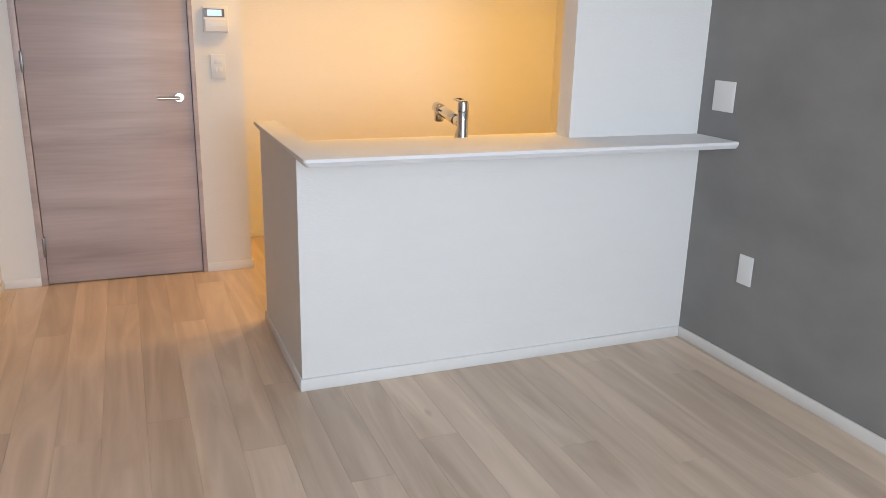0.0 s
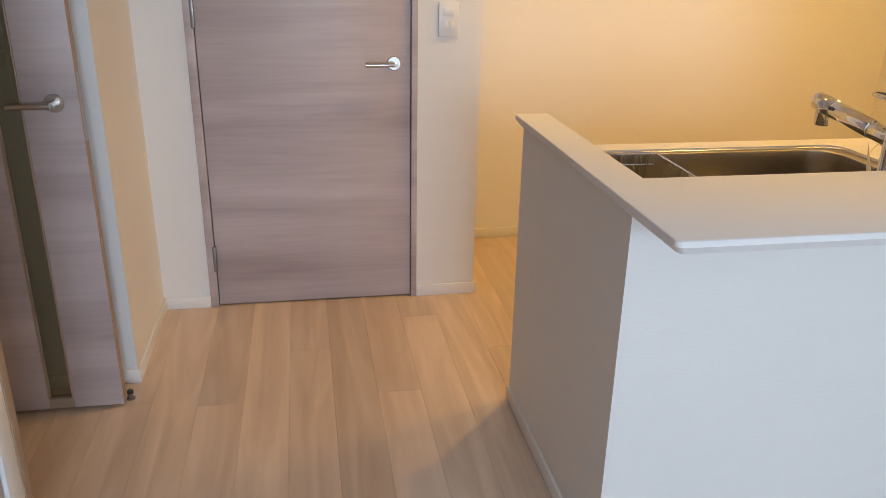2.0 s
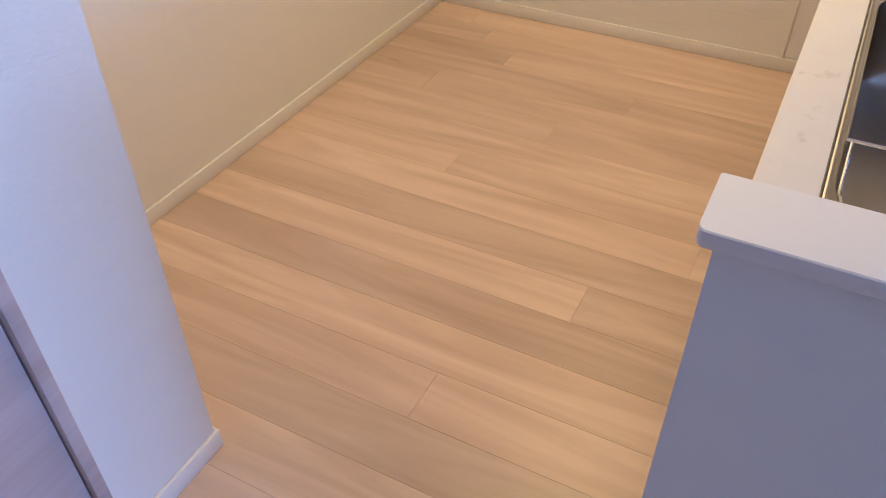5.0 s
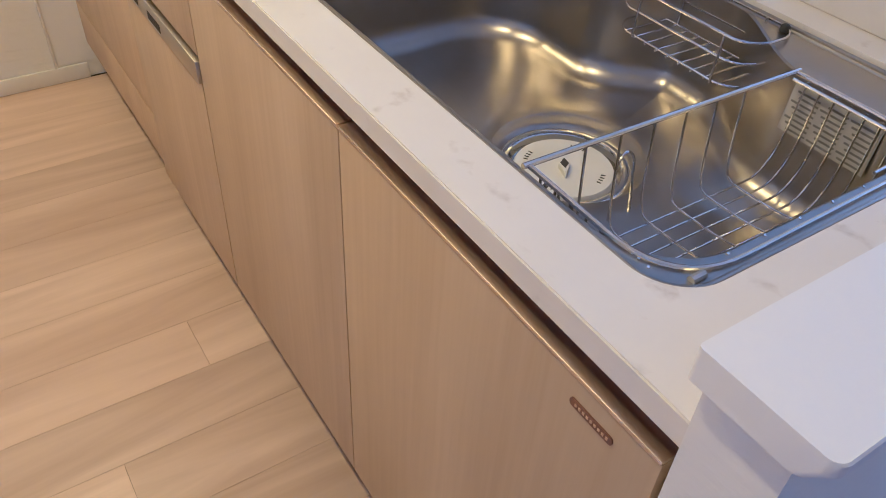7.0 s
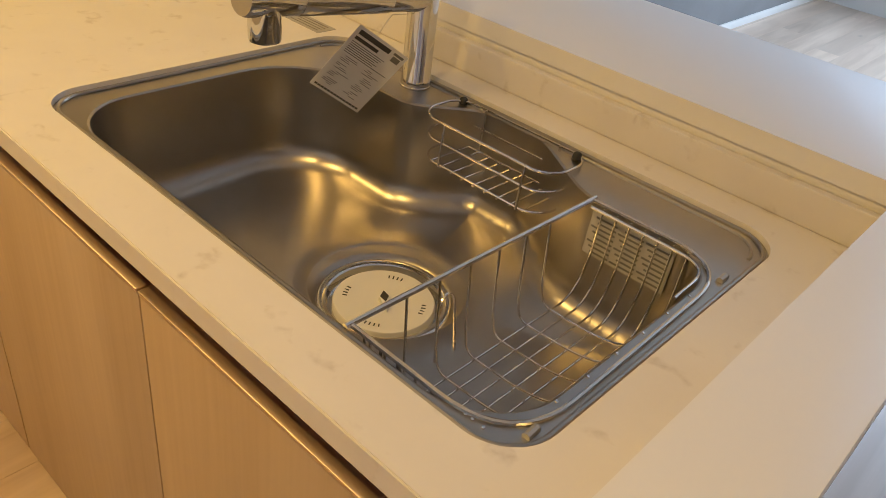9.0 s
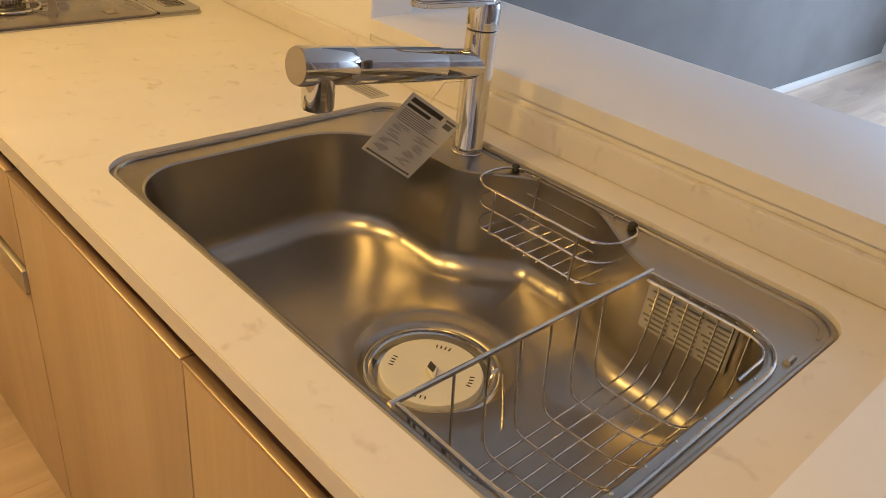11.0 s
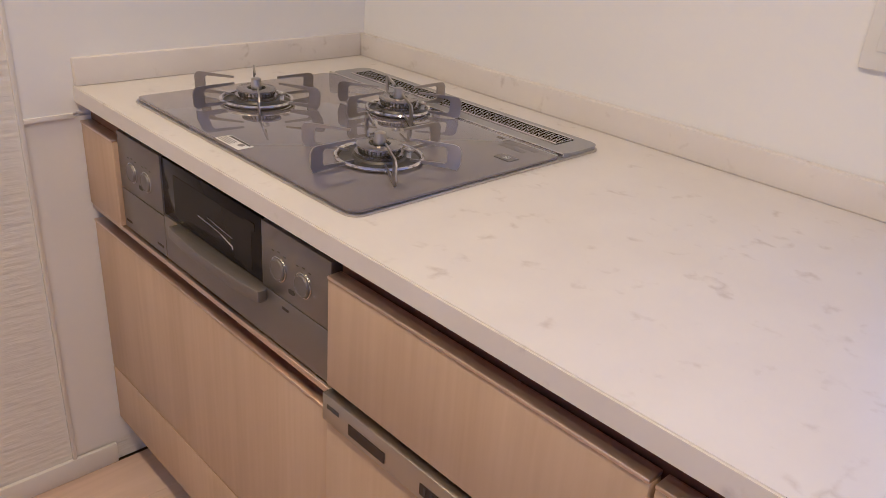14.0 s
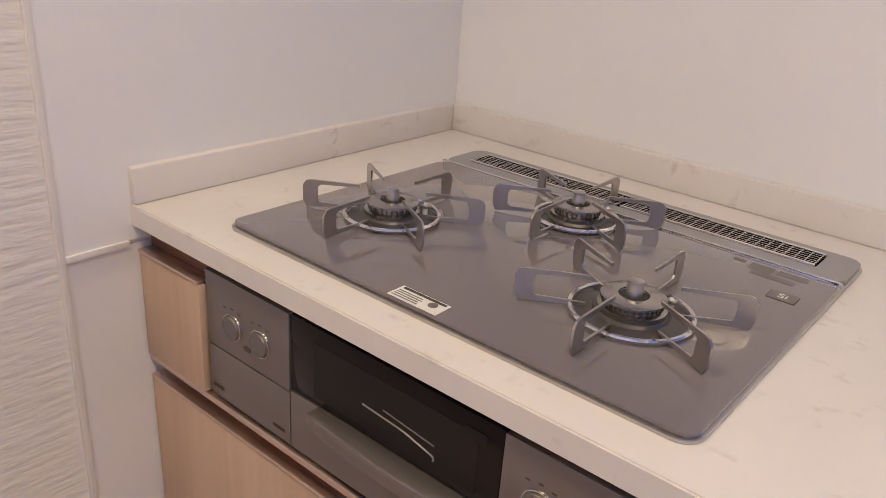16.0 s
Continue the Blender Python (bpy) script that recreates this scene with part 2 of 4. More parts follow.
def rounded(x0, x1, y0, y1, r, n=8):
    """Points round a rectangle with rounded corners."""
    out = []
    for cx, cy, a in ((x1 - r, y1 - r, 0), (x0 + r, y1 - r, 90), (x0 + r, y0 + r, 180), (x1 - r, y0 + r, 270)):
        for i in range(n + 1):
            t = radians(a + 90 * i / n)
            out.append((cx + r * math.cos(t), cy + r * math.sin(t)))
    return out


def lathe(profile, centre=(0, 0, 0), n=32, m=None):
    """A profile of (radius, height) turned round the z axis, then moved by m or to centre."""
    bm = bmesh.new()
    rings = []
    for r, z in profile:
        if r < 1e-6:
            rings.append([bm.verts.new((0, 0, z))])
        else:
            rings.append([bm.verts.new((r * math.cos(2 * math.pi * i / n), r * math.sin(2 * math.pi * i / n), z)) for i in range(n)])
    for a, b in zip(rings, rings[1:]):
        for i in range(n):
            j = (i + 1) % n
            if len(a) == 1 and len(b) == 1:
                continue
            if len(a) == 1:
                bm.faces.new((a[0], b[j], b[i]))
            elif len(b) == 1:
                bm.faces.new((a[i], a[j], b[0]))
            else:
                bm.faces.new((a[i], a[j], b[j], b[i]))
    bmesh.ops.recalc_face_normals(bm, faces=bm.faces[:])
    bmesh.ops.transform(bm, matrix=m or Matrix.Translation(centre), verts=bm.verts[:])
    return bm


def bend(points, r, n=5):
    """A polyline whose inner corners are rounded by r."""
    pts = [Vector(p) for p in points]
    out = [pts[0]]
    for a, b, c in zip(pts, pts[1:], pts[2:]):
        u, v = (a - b), (c - b)
        k = min(r, u.length * 0.49, v.length * 0.49)
        p, q = b + u.normalized() * k, b + v.normalized() * k
        for i in range(n + 1):
            t = i / n
            out.append(p * (1 - t) ** 2 + b * 2 * t * (1 - t) + q * t * t)
    return out + [pts[-1]]


def tube(points, r, closed=False, n=8, bm=None):
    """A round wire along a polyline."""
    bm = bm or bmesh.new()
    pts = [Vector(p) for p in points]
    k = len(pts)
    side, rings = None, []
    for i, p in enumerate(pts):
        a = pts[i - 1] if i or closed else p
        b = pts[(i + 1) % k] if i < k - 1 or closed else p
        d = (b - a).normalized()
        if side is None:
            side = d.orthogonal().normalized()
        side = (side - d * side.dot(d)).normalized()
        up = d.cross(side)
        rings.append([bm.verts.new(p + r * (math.cos(2 * math.pi * j / n) * side + math.sin(2 * math.pi * j / n) * up)) for j in range(n)])
    pairs = list(zip(rings, rings[1:])) + ([(rings[-1], rings[0])] if closed else [])
    for a, b in pairs:
        for j in range(n):
            bm.faces.new((a[j], a[(j + 1) % n], b[(j + 1) % n], b[j]))
    if not closed:
        bm.faces.new(rings[0][::-1]), bm.faces.new(rings[-1])
    return bm


def holed(outer, hole, z0, z1):
    """A slab with an outline and one hole."""
    bm = bmesh.new()
    loops = []
    for pts in (outer, hole):
        vs = [bm.verts.new((*p, z1)) for p in pts]
        loops.append([bm.edges.new((vs[i], vs[(i + 1) % len(vs)])) for i in range(len(vs))])
    bmesh.ops.triangle_fill(bm, use_beauty=True, use_dissolve=False, edges=bm.edges[:], normal=(0, 0, 1))
    res = bmesh.ops.extrude_face_region(bm, geom=bm.faces[:])
    vs = [v for v in res["geom"] if isinstance(v, bmesh.types.BMVert)]
    bmesh.ops.translate(bm, verts=vs, vec=(0, 0, z0 - z1))
    bmesh.ops.recalc_face_normals(bm, faces=bm.faces[:])
    return bm


def mesh_of(name, bm, mat, smooth=True):
    me = bpy.data.meshes.new(name)
    bm.to_mesh(me)
    bm.free()
    me.materials.append(mat)
    if smooth:
        me.shade_smooth()
        me.set_sharp_from_angle(angle=radians(38))
    return me


def thing(name, at, label, category, group="", kind=""):
    ob = new(name)
    ob.location = at
    ob.empty_display_size = 0.05
    ORIGIN[ob] = Vector(at)
    return tagged(ob, label, category, group, kind)


def part(name, bm, mat, parent, label="", smooth=True):
    """Links a bmesh, drawn in world places, as one mesh under a thing or a part."""
    o = ORIGIN[parent]
    bmesh.ops.translate(bm, verts=bm.verts[:], vec=-o)
    ob = new(name, mesh_of(name, bm, mat, smooth))
    ob.parent = parent
    ORIGIN[ob] = o.copy()
    return tagged(ob, label)


def solid(name, bm, mat, label, category, kind="", group="", smooth=True):
    """A thing that is one mesh."""
    ob = new(name, mesh_of(name, bm, mat, smooth))
    ORIGIN[ob] = Vector()
    return tagged(ob, label, category, group, kind)


# ---- plan ----
XG = 1.77      # grey wall
XE = 2.33      # kitchen end wall
YK = 2.31      # kitchen back wall
YD = 1.645     # wall with the door
XW = -1.21     # left wall
YS = -5.0      # window wall
XA = -2.08     # end of the side passage
HW = 0.85      # worktop
HL = 0.94      # ledge
T = 0.1


def wall(name, x0, x1, y0, y1, z0=0.0, z1=CEIL, mat=None, label="white papered interior wall"):
    return solid(name, cube(x0, x1, y0, y1, z0, z1), mat or WALLPAPER, label, "wall", "structure", smooth=False)


wall("wall_grey", XG, XG + T, YS, 0.031, mat=ACCENT, label="mottled dark grey accent wall with plaster look")
wall("wall_behind_grey", XG, XE + T, 0.031, 0.132, mat=WALLPAPER)
wall("wall_kitchen_end", XE, XE + T, 0.132, YK, mat=STROKES, label="white wall with embossed stroke wallpaper")
wall("wall_kitchen_back", 0.055, XE + T, YK, YK + T)
wall("wall_kitchen_return", -0.045, 0.055, YD + T, YK + T)
door_wall = wall("wall_door", -1.03 + 0.0, 0.055, YD, YD + T, 2.04, CEIL)
wall("wall_door_side", XW - T, -1.03, YD, YD + T)
wall("wall_door_end", -0.190, 0.055, YD, YD + T)
wall("wall_passage_corner", XW - T, XW, 1.08, YD)
wall("wall_passage", XA, XW - T, 1.08, 1.08 + T)
wall("wall_passage_end", XA - T, XA, 0.07 - T, 1.08 + T)
wall("wall_closet_return", XA, XW - 0.12, 0.07 - T, 0.07)
wall("wall_left_far", XW - T, XW, YS, -1.95)
wall("wall_left_lintel", XW - T, XW, -1.95, 0.07, 2.06, CEIL)
wall("wall_closet_back", XA - T, XA, -2.05, -0.03)
wall("wall_closet_side", XA, XW - T, -2.05, -1.95)
wall("wall_window_left", XW - T, -0.75, YS - T, YS)
wall("wall_window_right", 0.75, XG + T, YS - T, YS)
wall("wall_window_top", -0.75, 0.75, YS - T, YS, 2.2, CEIL)
wall("wall_window_low", -0.75, 0.75, YS - T, YS, 0.0, 0.8)
solid("ceiling", cube(XA - T, XE + T, YS - T, YK + T, CEIL, CEIL + 0.1), CEILING, "plain white papered ceiling", "ceiling", "structure", smooth=False)
solid("ceiling_kitchen", cube(0.057, XE - 0.001, 0.134, YK - 0.001, LOW, CEIL - 0.001), CEILING, "lowered white papered kitchen ceiling", "ceiling", "structure", smooth=False)
solid("wall_outer_hall", cube(-1.1, -0.1, YD + 0.6, YD + 0.7, 0, CEIL), WALLPAPER, "plain wall behind the closed door", "wall", "structure", smooth=False)

# counter half wall, its end, and the wall standing on the ledge
wall("wall_counter_front", 0.0, XG, 0.006, 0.132, 0, 0.912, label="white papered half wall below the counter ledge")
wall("wall_counter_end", 0.0, 0.068, 0.132, 0.802, 0, 0.912, label="white papered end wall of the kitchen counter")
wall("wall_partition", 1.125, XG, 0.031, 0.128, HL, CEIL, label="white wall standing on the counter ledge")

# baseboards
def baseboard(x0, x1, y0, y1, h=0.05):
    return solid("baseboard", cube(x0, x1, y0, y1, 0.0, h, 0.0025), TRIM, "white painted baseboard along the wall", "baseboard", "structure")


baseboard(-0.008, XG - 0.008, -0.006, 0.006)
baseboard(-0.010, 0.0, 0.006, 0.802)
baseboard(XG - 0.010, XG, YS, -0.006)
baseboard(-0.190, 0.064, YD - 0.009, YD)
baseboard(XW, -1.03, YD - 0.009, YD)
baseboard(XW, XW + 0.009, 1.072, YD - 0.009)
baseboard(XA, XW + 0.009, 1.071, 1.08)
baseboard(0.055, 0.064, YD, YK - 0.01)
baseboard(0.055, XE, YK - 0.01, YK)
baseboard(XE - 0.010, XE, 0.80, YK - 0.01)
baseboard(XW - 0.0, XW + 0.009, YS, -1.95)

# ---- door to the hall ----
def lever(parent, x, y, z, way, out=-1, mat=NICKEL):
    """A lever handle: round rose, neck and a bar; out: the side in y on which it stands."""
    turn = Matrix.Translation((x, y, z)) @ Matrix.Rotation(radians(90 * -out), 4, "X")
    h = part("door_handle", lathe([(0, 0), (0.026, 0), (0.026, 0.005), (0.024, 0.008), (0, 0.008)], m=turn), mat, parent, "satin metal lever handle")
    part("neck", lathe([(0, 0.007), (0.010, 0.007), (0.009, 0.045), (0, 0.046)], n=20, m=turn), mat, h)
    y1 = y + out * 0.044
    bar = tube(bend([(x, y1, z), (x + way * 0.03, y1 + out * 0.002, z), (x + way * 0.110, y1, z - 0.001)], 0.02), 0.0085, n=12)
    part("lever", bar, mat, h)
    return h


door = thing("door_1", (-0.606, YD + 0.02, 0), "closed taupe wood-grain door with satin lever handle", "door", kind="structure")
part("leaf", cube(-0.996, -0.216, YD + 0.006, YD + 0.042, 0.006, 2.0, 0.0015), DOOR_WOOD, door)
for x0, x1 in ((-1.03, -0.999), (-0.213, -0.190)):
    part("door_frame", cube(x0, x1, YD - 0.008, YD + T, 0, 2.04, 0.0015), DOOR_WOOD, door)
part("door_frame", cube(-0.999, -0.213, YD - 0.008, YD + T, 2.004, 2.04, 0.0015), DOOR_WOOD, door)
lever(door, -0.28, YD + 0.006, 0.969, -1)
for z in (0.157, 1.097, 1.75):
    part("hinge", cube(-1.006, -0.992, YD - 0.012, YD + 0.006, z, z + 0.105, 0.002), GREY_METAL, door, "satin metal hinge")

# open door with a narrow glass slit, standing parallel to the passage wall
leaf = thing("door_2", (-1.62, 0.94, 0), "open taupe wood-grain door with narrow glass slit", "door", kind="structure")
part("leaf_stile", cube(-1.374, -1.228, 0.925, 0.960, 0.012, 2.0, 0.0012), DOOR_WOOD, leaf)
part("leaf_stile", cube(-2.02, -1.448, 0.925, 0.960, 0.012, 2.0, 0.0012), DOOR_WOOD, leaf)
part("leaf_rail", cube(-1.448, -1.374, 0.927, 0.958, 0.012, 0.045), DOOR_EDGE, leaf)
part("leaf_rail", cube(-1.448, -1.374, 0.927, 0.958, 1.955, 2.0), DOOR_EDGE, leaf)
part("edge_band", cube(-1.228, -1.2265, 0.927, 0.958, 0.014, 1.998), DOOR_EDGE, leaf, "pale oak edge band")
for x0, x1 in ((-1.448, -1.443), (-1.379, -1.374)):
    part("bead", cube(x0, x1, 0.9235, 0.9275, 0.045, 1.955), DOOR_EDGE, leaf)
part("glass_slit", cube(-1.443, -1.379, 0.940, 0.944, 0.045, 1.955), SLIT, leaf, "narrow clear glass pane")
part("latch_plate", cube(-1.2266, -1.2255, 0.932, 0.953, 0.86, 1.05), NICKEL, leaf, "metal latch plate")
lever(leaf, -1.292, 0.925, 0.969, -1)

stop = thing("door_stop", (-1.222, 0.962, 0), "small dark floor-mounted door stop", "door stop")
part("base", lathe([(0, 0), (0.014, 0), (0.014, 0.004), (0.008, 0.006), (0.007, 0.022), (0, 0.022)], (-1.218, 0.974, 0), 18), GREY_METAL, stop)
part("bumper", lathe([(0.007, 0.020), (0.010, 0.021), (0.010, 0.030), (0.006, 0.033), (0, 0.033)], (-1.218, 0.974, 0), 18), RUBBER, stop)

# closet doors along the left wall
closet = thing("closet_frame", (XW - 0.05, 0.03, 0), "white closet door frame with pale oak edge", "door frame", kind="structure")
part("jamb", cube(XW - 0.12, XW - 0.004, 0.012, 0.062, 0, 2.06, 0.002), TRIM, closet)
part("edge_strip", cube(XW - 0.004, XW + 0.012, 0.034, 0.066, 0, 2.06, 0.002), DOOR_EDGE, closet, "pale oak edge strip")
part("casing", cube(XW - 0.004, XW + 0.010, -0.03, 0.033, 0, 2.06, 0.002), LEDGE, closet, "pale grey casing")
for i in range(3):
    y1 = -0.034 - i * 0.64
    cd = thing("closet_door", (XW - 0.03, y1 - 0.32, 0), "flush taupe wood-grain closet door panel", "door", "closet doors", "structure")
    part("panel", cube(XW - 0.03, XW + 0.002, y1 - 0.636, y1, 0.01, 2.055, 0.0015), DOOR_WOOD, cd)
    part("pull", lathe([(0, 0), (0.009, 0), (0.009, 0.003), (0, 0.004)], n=16, m=pose(XW + 0.002, y1 - 0.03, 0.72, 0, 90, 0)), PLASTIC, cd, "small round white catch")

# ---- window behind ----
win = thing("window_1", (0.0, YS, 0.8), "large white framed window with clear panes", "window", kind="structure")
for x0, x1, z0, z1 in ((-0.75, -0.70, 0.8, 2.2), (0.70, 0.75, 0.8, 2.2), (-0.70, 0.70, 0.8, 0.85), (-0.70, 0.70, 2.15, 2.2), (-0.03, 0.03, 0.85, 2.15)):
    part("window_frame", cube(x0, x1, YS - 0.07, YS - 0.02, z0, z1, 0.003), TRIM, win)
for x0, x1 in ((-0.70, -0.03), (0.03, 0.70)):
    pane = part("pane", cube(x0, x1, YS - 0.05, YS - 0.044, 0.85, 2.15), PANE, win)
    pane.visible_shadow = False

# ---- counter ledge ----
def ledge():
    """L-shaped board; its outer edges are cut back below and its free corners rounded."""
    def ring(d):
        def arc(cx, cy, a, r):
            return [(cx + r * math.cos(radians(a + 15 * i)), cy + r * math.sin(radians(a + 15 * i))) for i in range(7)]
        xo, yo = -0.024 + d, -0.232 + d
        pts = arc(xo + 0.016, yo + 0.016, 180, 0.016)
        pts += [(XG - 0.002, yo), (XG - 0.002, 0.126), (1.127, 0.126), (1.127, 0.136), (0.074, 0.136)]
        pts += arc(0.074 - 0.004, 0.818 - 0.004, 0, 0.004)
        pts += arc(xo + 0.009, 0.818 - 0.009, 90, 0.009)
        return pts

    bm = bmesh.new()
    rows = [[bm.verts.new((*p, z)) for p in ring(d)] for d, z in ((0.013, HL - 0.0285), (0.0, HL - 0.012), (0.0, HL - 0.0015), (0.0015, HL))]
    k = len(rows[0])
    bm.faces.new(rows[0][::-1]), bm.faces.new(rows[-1])
    for a, b in zip(rows, rows[1:]):
        for i in range(k):
            bm.faces.new((a[i], a[(i + 1) % k], b[(i + 1) % k], b[i]))
    bmesh.ops.recalc_face_normals(bm, faces=bm.faces[:])
    return bm


solid("counter_ledge", ledge(), LEDGE, "white melamine L-shaped ledge capping the counter wall", "counter")

# ---- kitchen wall panels ----
solid("kitchen_panel_back", cube(1.125, XE, 0.128, 0.1335, 0.86, LOW), PANEL, "glossy white kitchen wall panel behind the stove", "wall panel", "structure", smooth=False)
solid("kitchen_panel_side", cube(XE - 0.006, XE, 0.134, 0.885, 0.80, LOW), PANEL, "glossy pale grey kitchen wall panel beside the stove", "wall panel", "structure", smooth=False)
solid("panel_trim_side", cube(XE - 0.008, XE, 0.885, 0.893, 0.0, LOW, 0.001), TRIM, "thin white trim at the panel edge", "trim", "structure")
solid("panel_trim_low", cube(XE - 0.010, XE, 0.80, 0.885, 0.792, 0.801, 0.001), TRIM, "thin white trim under the panel", "trim", "structure")
solid("panel_lower", cube(XE - 0.003, XE, 0.70, 0.885, 0.055, 0.793), LEDGE, "smooth white lower wall panel", "wall panel", "structure", smooth=False)

# ---- worktop ----
HX0, HX1, HY0, HY1 = 0.156, 0.960, 0.205, 0.722
hole = rounded(HX0, HX1, HY0, HY1, 0.055, 10)
top = thing("worktop", (1.2, 0.47, HW - 0.03), "off-white quartz worktop with grey flecks and upstand", "worktop")
slab = holed([(0.069, 0.134), (XE, 0.134), (XE, 0.794), (0.069, 0.794)], hole, HW - 0.03, HW)
bmesh.ops.bevel(slab, geom=[e for e in slab.edges if all(abs(v.co.y - 0.794) < 1e-4 for v in e.verts) and abs(e.verts[0].co.z - e.verts[1].co.z) < 1e-5], offset=0.0018, segments=2, affect="EDGES")
part("slab", slab, QUARTZ, top)
part("upstand", cube(0.074, XE, 0.134, 0.150, HW, HW + 0.050, 0.003), QUARTZ, top)
part("upstand", cube(XE - 0.017, XE, 0.150, 0.792, HW, HW + 0.050, 0.003), QUARTZ, top)


# ---- sink ----
DRAIN = (0.547, 0.470)
BOTTOM = 0.655


def step(v):
    v = min(1, max(0, v))
    return v * v * (3 - 2 * v)


BACK = 0.300


def wave(x, y):
    """The back wall of the bowl: a bay swung backwards behind the caddy, between the tap and the basket."""
    return -0.086 * step((0.715 - x) / 0.12) * step((x - 0.35) / 0.19) * step((0.58 - y) / 0.24)


def bowl_ring(inset=0.0, n=14):
    """The bowl's plan at a given distance inside its rim; one back corner is rounder than the rest."""
    pts = []
    for cx, cy, a, r in ((0.921, 0.708, 0, 0.088), (0.184, 0.708, 90, 0.088), (0.184, BACK, 180, 0.075), (0.921, BACK, 270, 0.14)):
        cx, cy = cx + (r if cx < 0.5 else -r), cy + (r if cy < 0.5 else -r)
        pts += [(cx + r * math.cos(radians(a + 90 * i / n)), cy + r * math.sin(radians(a + 90 * i / n))) for i in range(n + 1)]
    edge = []
    for (ax, ay), (bx, by) in zip(pts, pts[1:] + pts[:1]):
        k = max(1, int(math.hypot(bx - ax, by - ay) / 0.01))
        edge += [Vector((ax + (bx - ax) * i / k, ay + (by - ay) * i / k)) for i in range(k)]
    bent = [Vector((p.x, p.y + wave(p.x, p.y))) for p in edge]
    out = []
    for i, p in enumerate(bent):
        d = bent[(i + 1) % len(bent)] - bent[i - 1]
        q = p + Vector((-d.y, d.x)).normalized() * inset
        out.append((q.x, q.y))
    return out


def sink_bowl():
    bm = bmesh.new()
    k = len(bowl_ring())

    def ring(inset, z):
        return [(x, y, z) for x, y in bowl_ring(inset)]

    rows = [ring(0.0, 0.8415), ring(0.003, 0.8395), ring(0.004, 0.833), ring(0.005, 0.80), ring(0.006, 0.765), ring(0.007, 0.718)]
    for a in range(1, 15):
        t = radians(a * 84 / 14)
        rows.append(ring(0.007 + 0.040 * (1 - math.cos(t)), 0.718 - 0.042 * math.sin(t)))
    last = rows[-1]
    turns = [math.atan2(y - DRAIN[1], x - DRAIN[0]) for x, y, z in last]

    def circle(cx, cy, r):
        return [(cx + r * math.cos(a), cy + r * math.sin(a)) for a in turns]

    shelf = circle(0.556, 0.457, 0.110)
    for u in (0.12, 0.3, 0.5, 0.7, 0.86, 1.0):
        rows.append([(x + (tx - x) * u, y + (ty - y) * u, 0.6763 - 0.0163 * math.sin(u * math.pi / 2)) for (x, y, z), (tx, ty) in zip(last, shelf)])
    for cx, cy, r, z in ((0.556, 0.457, 0.108, 0.6590), (0.555, 0.458, 0.106, 0.6580), (0.551, 0.464, 0.100, 0.6560), (*DRAIN, 0.094, 0.6535), (*DRAIN, 0.090, 0.649), (*DRAIN, 0.086, 0.641)):
        rows.append([(x, y, z) for x, y in circle(cx, cy, r)])
    vs = [[bm.verts.new(p) for p in row] for row in rows]
    for a, b in zip(vs, vs[1:]):
        for i in range(k):
            bm.faces.new((a[i], a[(i + 1) % k], b[(i + 1) % k], b[i]))
    return bm


def sink_deck():
    """The flat steel flange between the worktop's cut-out and the bowl, with a raised bead."""
    bm = bmesh.new()
    outer = rounded(HX0 - 0.004, HX1 + 0.004, HY0 - 0.004, HY1 + 0.004, 0.056, 10)
    vs = [bm.verts.new((*p, 0.8415)) for p in outer]
    e = [bm.edges.new((vs[i], vs[(i + 1) % len(vs)])) for i in range(len(vs))]
    ws = [bm.verts.new((*p, 0.8415)) for p in bowl_ring()]
    e += [bm.edges.new((ws[i], ws[(i + 1) % len(ws)])) for i in range(len(ws))]
    bmesh.ops.triangle_fill(bm, use_beauty=True, use_dissolve=False, edges=e, normal=(0, 0, 1))
    return bm


sink = thing("kitchen_sink", (0.55, 0.47, BOTTOM), "brushed stainless steel sink with wavy back edge", "sink")
part("bowl", sink_bowl(), STEEL, sink)
part("deck", sink_deck(), STEEL, sink, smooth=False)
rim = [(x, y, 0.8425) for x, y in rounded(HX0 + 0.006, HX1 - 0.006, HY0 + 0.006, HY1 - 0.006, 0.05, 10)]
part("rim_bead", tube(rim, 0.0032, True), STEEL, sink)
rim = [(x, y, 0.8415) for x, y in rounded(HX0 + 0.017, HX1 - 0.017, HY0 + 0.017, HY1, 0.044, 10) if y < 0.5]
part("rim_bead", tube(rim, 0.0022), STEEL, sink)
dm = Matrix.Translation((*DRAIN, -0.014))
strainer = part("drain", lathe([(0, 0.652), (0.078, 0.652), (0.080, 0.664), (0.088, 0.667), (0.092, 0.6665), (0.0945, 0.664)], m=dm, n=48), CHROME, sink, "polished drain ring")
lid = part("drain_cover", lathe([(0, 0.664), (0.046, 0.6645), (0.064, 0.6665), (0.069, 0.666), (0.071, 0.662), (0.071, 0.654)], m=dm @ Matrix.Translation((0, 0, -0.003)), n=48), PLASTIC, sink, "white plastic drain cover")
for k in range(4):
    a = radians(90 * k + 20)
    for j in range(4):
        b = a + radians(6.5 * j)
        p = Vector((DRAIN[0] + 0.055 * math.cos(b), DRAIN[1] + 0.055 * math.sin(b), 0.6487))
        slot = cube(-0.0032, 0.0032, -0.0009, 0.0009, -0.0008, 0.0004)
        bmesh.ops.transform(slot, matrix=Matrix.Translation(p) @ Matrix.Rotation(b, 4, "Z"), verts=slot.verts[:])
        part("drain_slot", slot, INK, lid)
grip = prism([(-0.026, 0), (0, 0.008), (0.026, 0), (0, -0.008)], 0.664, 0.6725, 0.001)
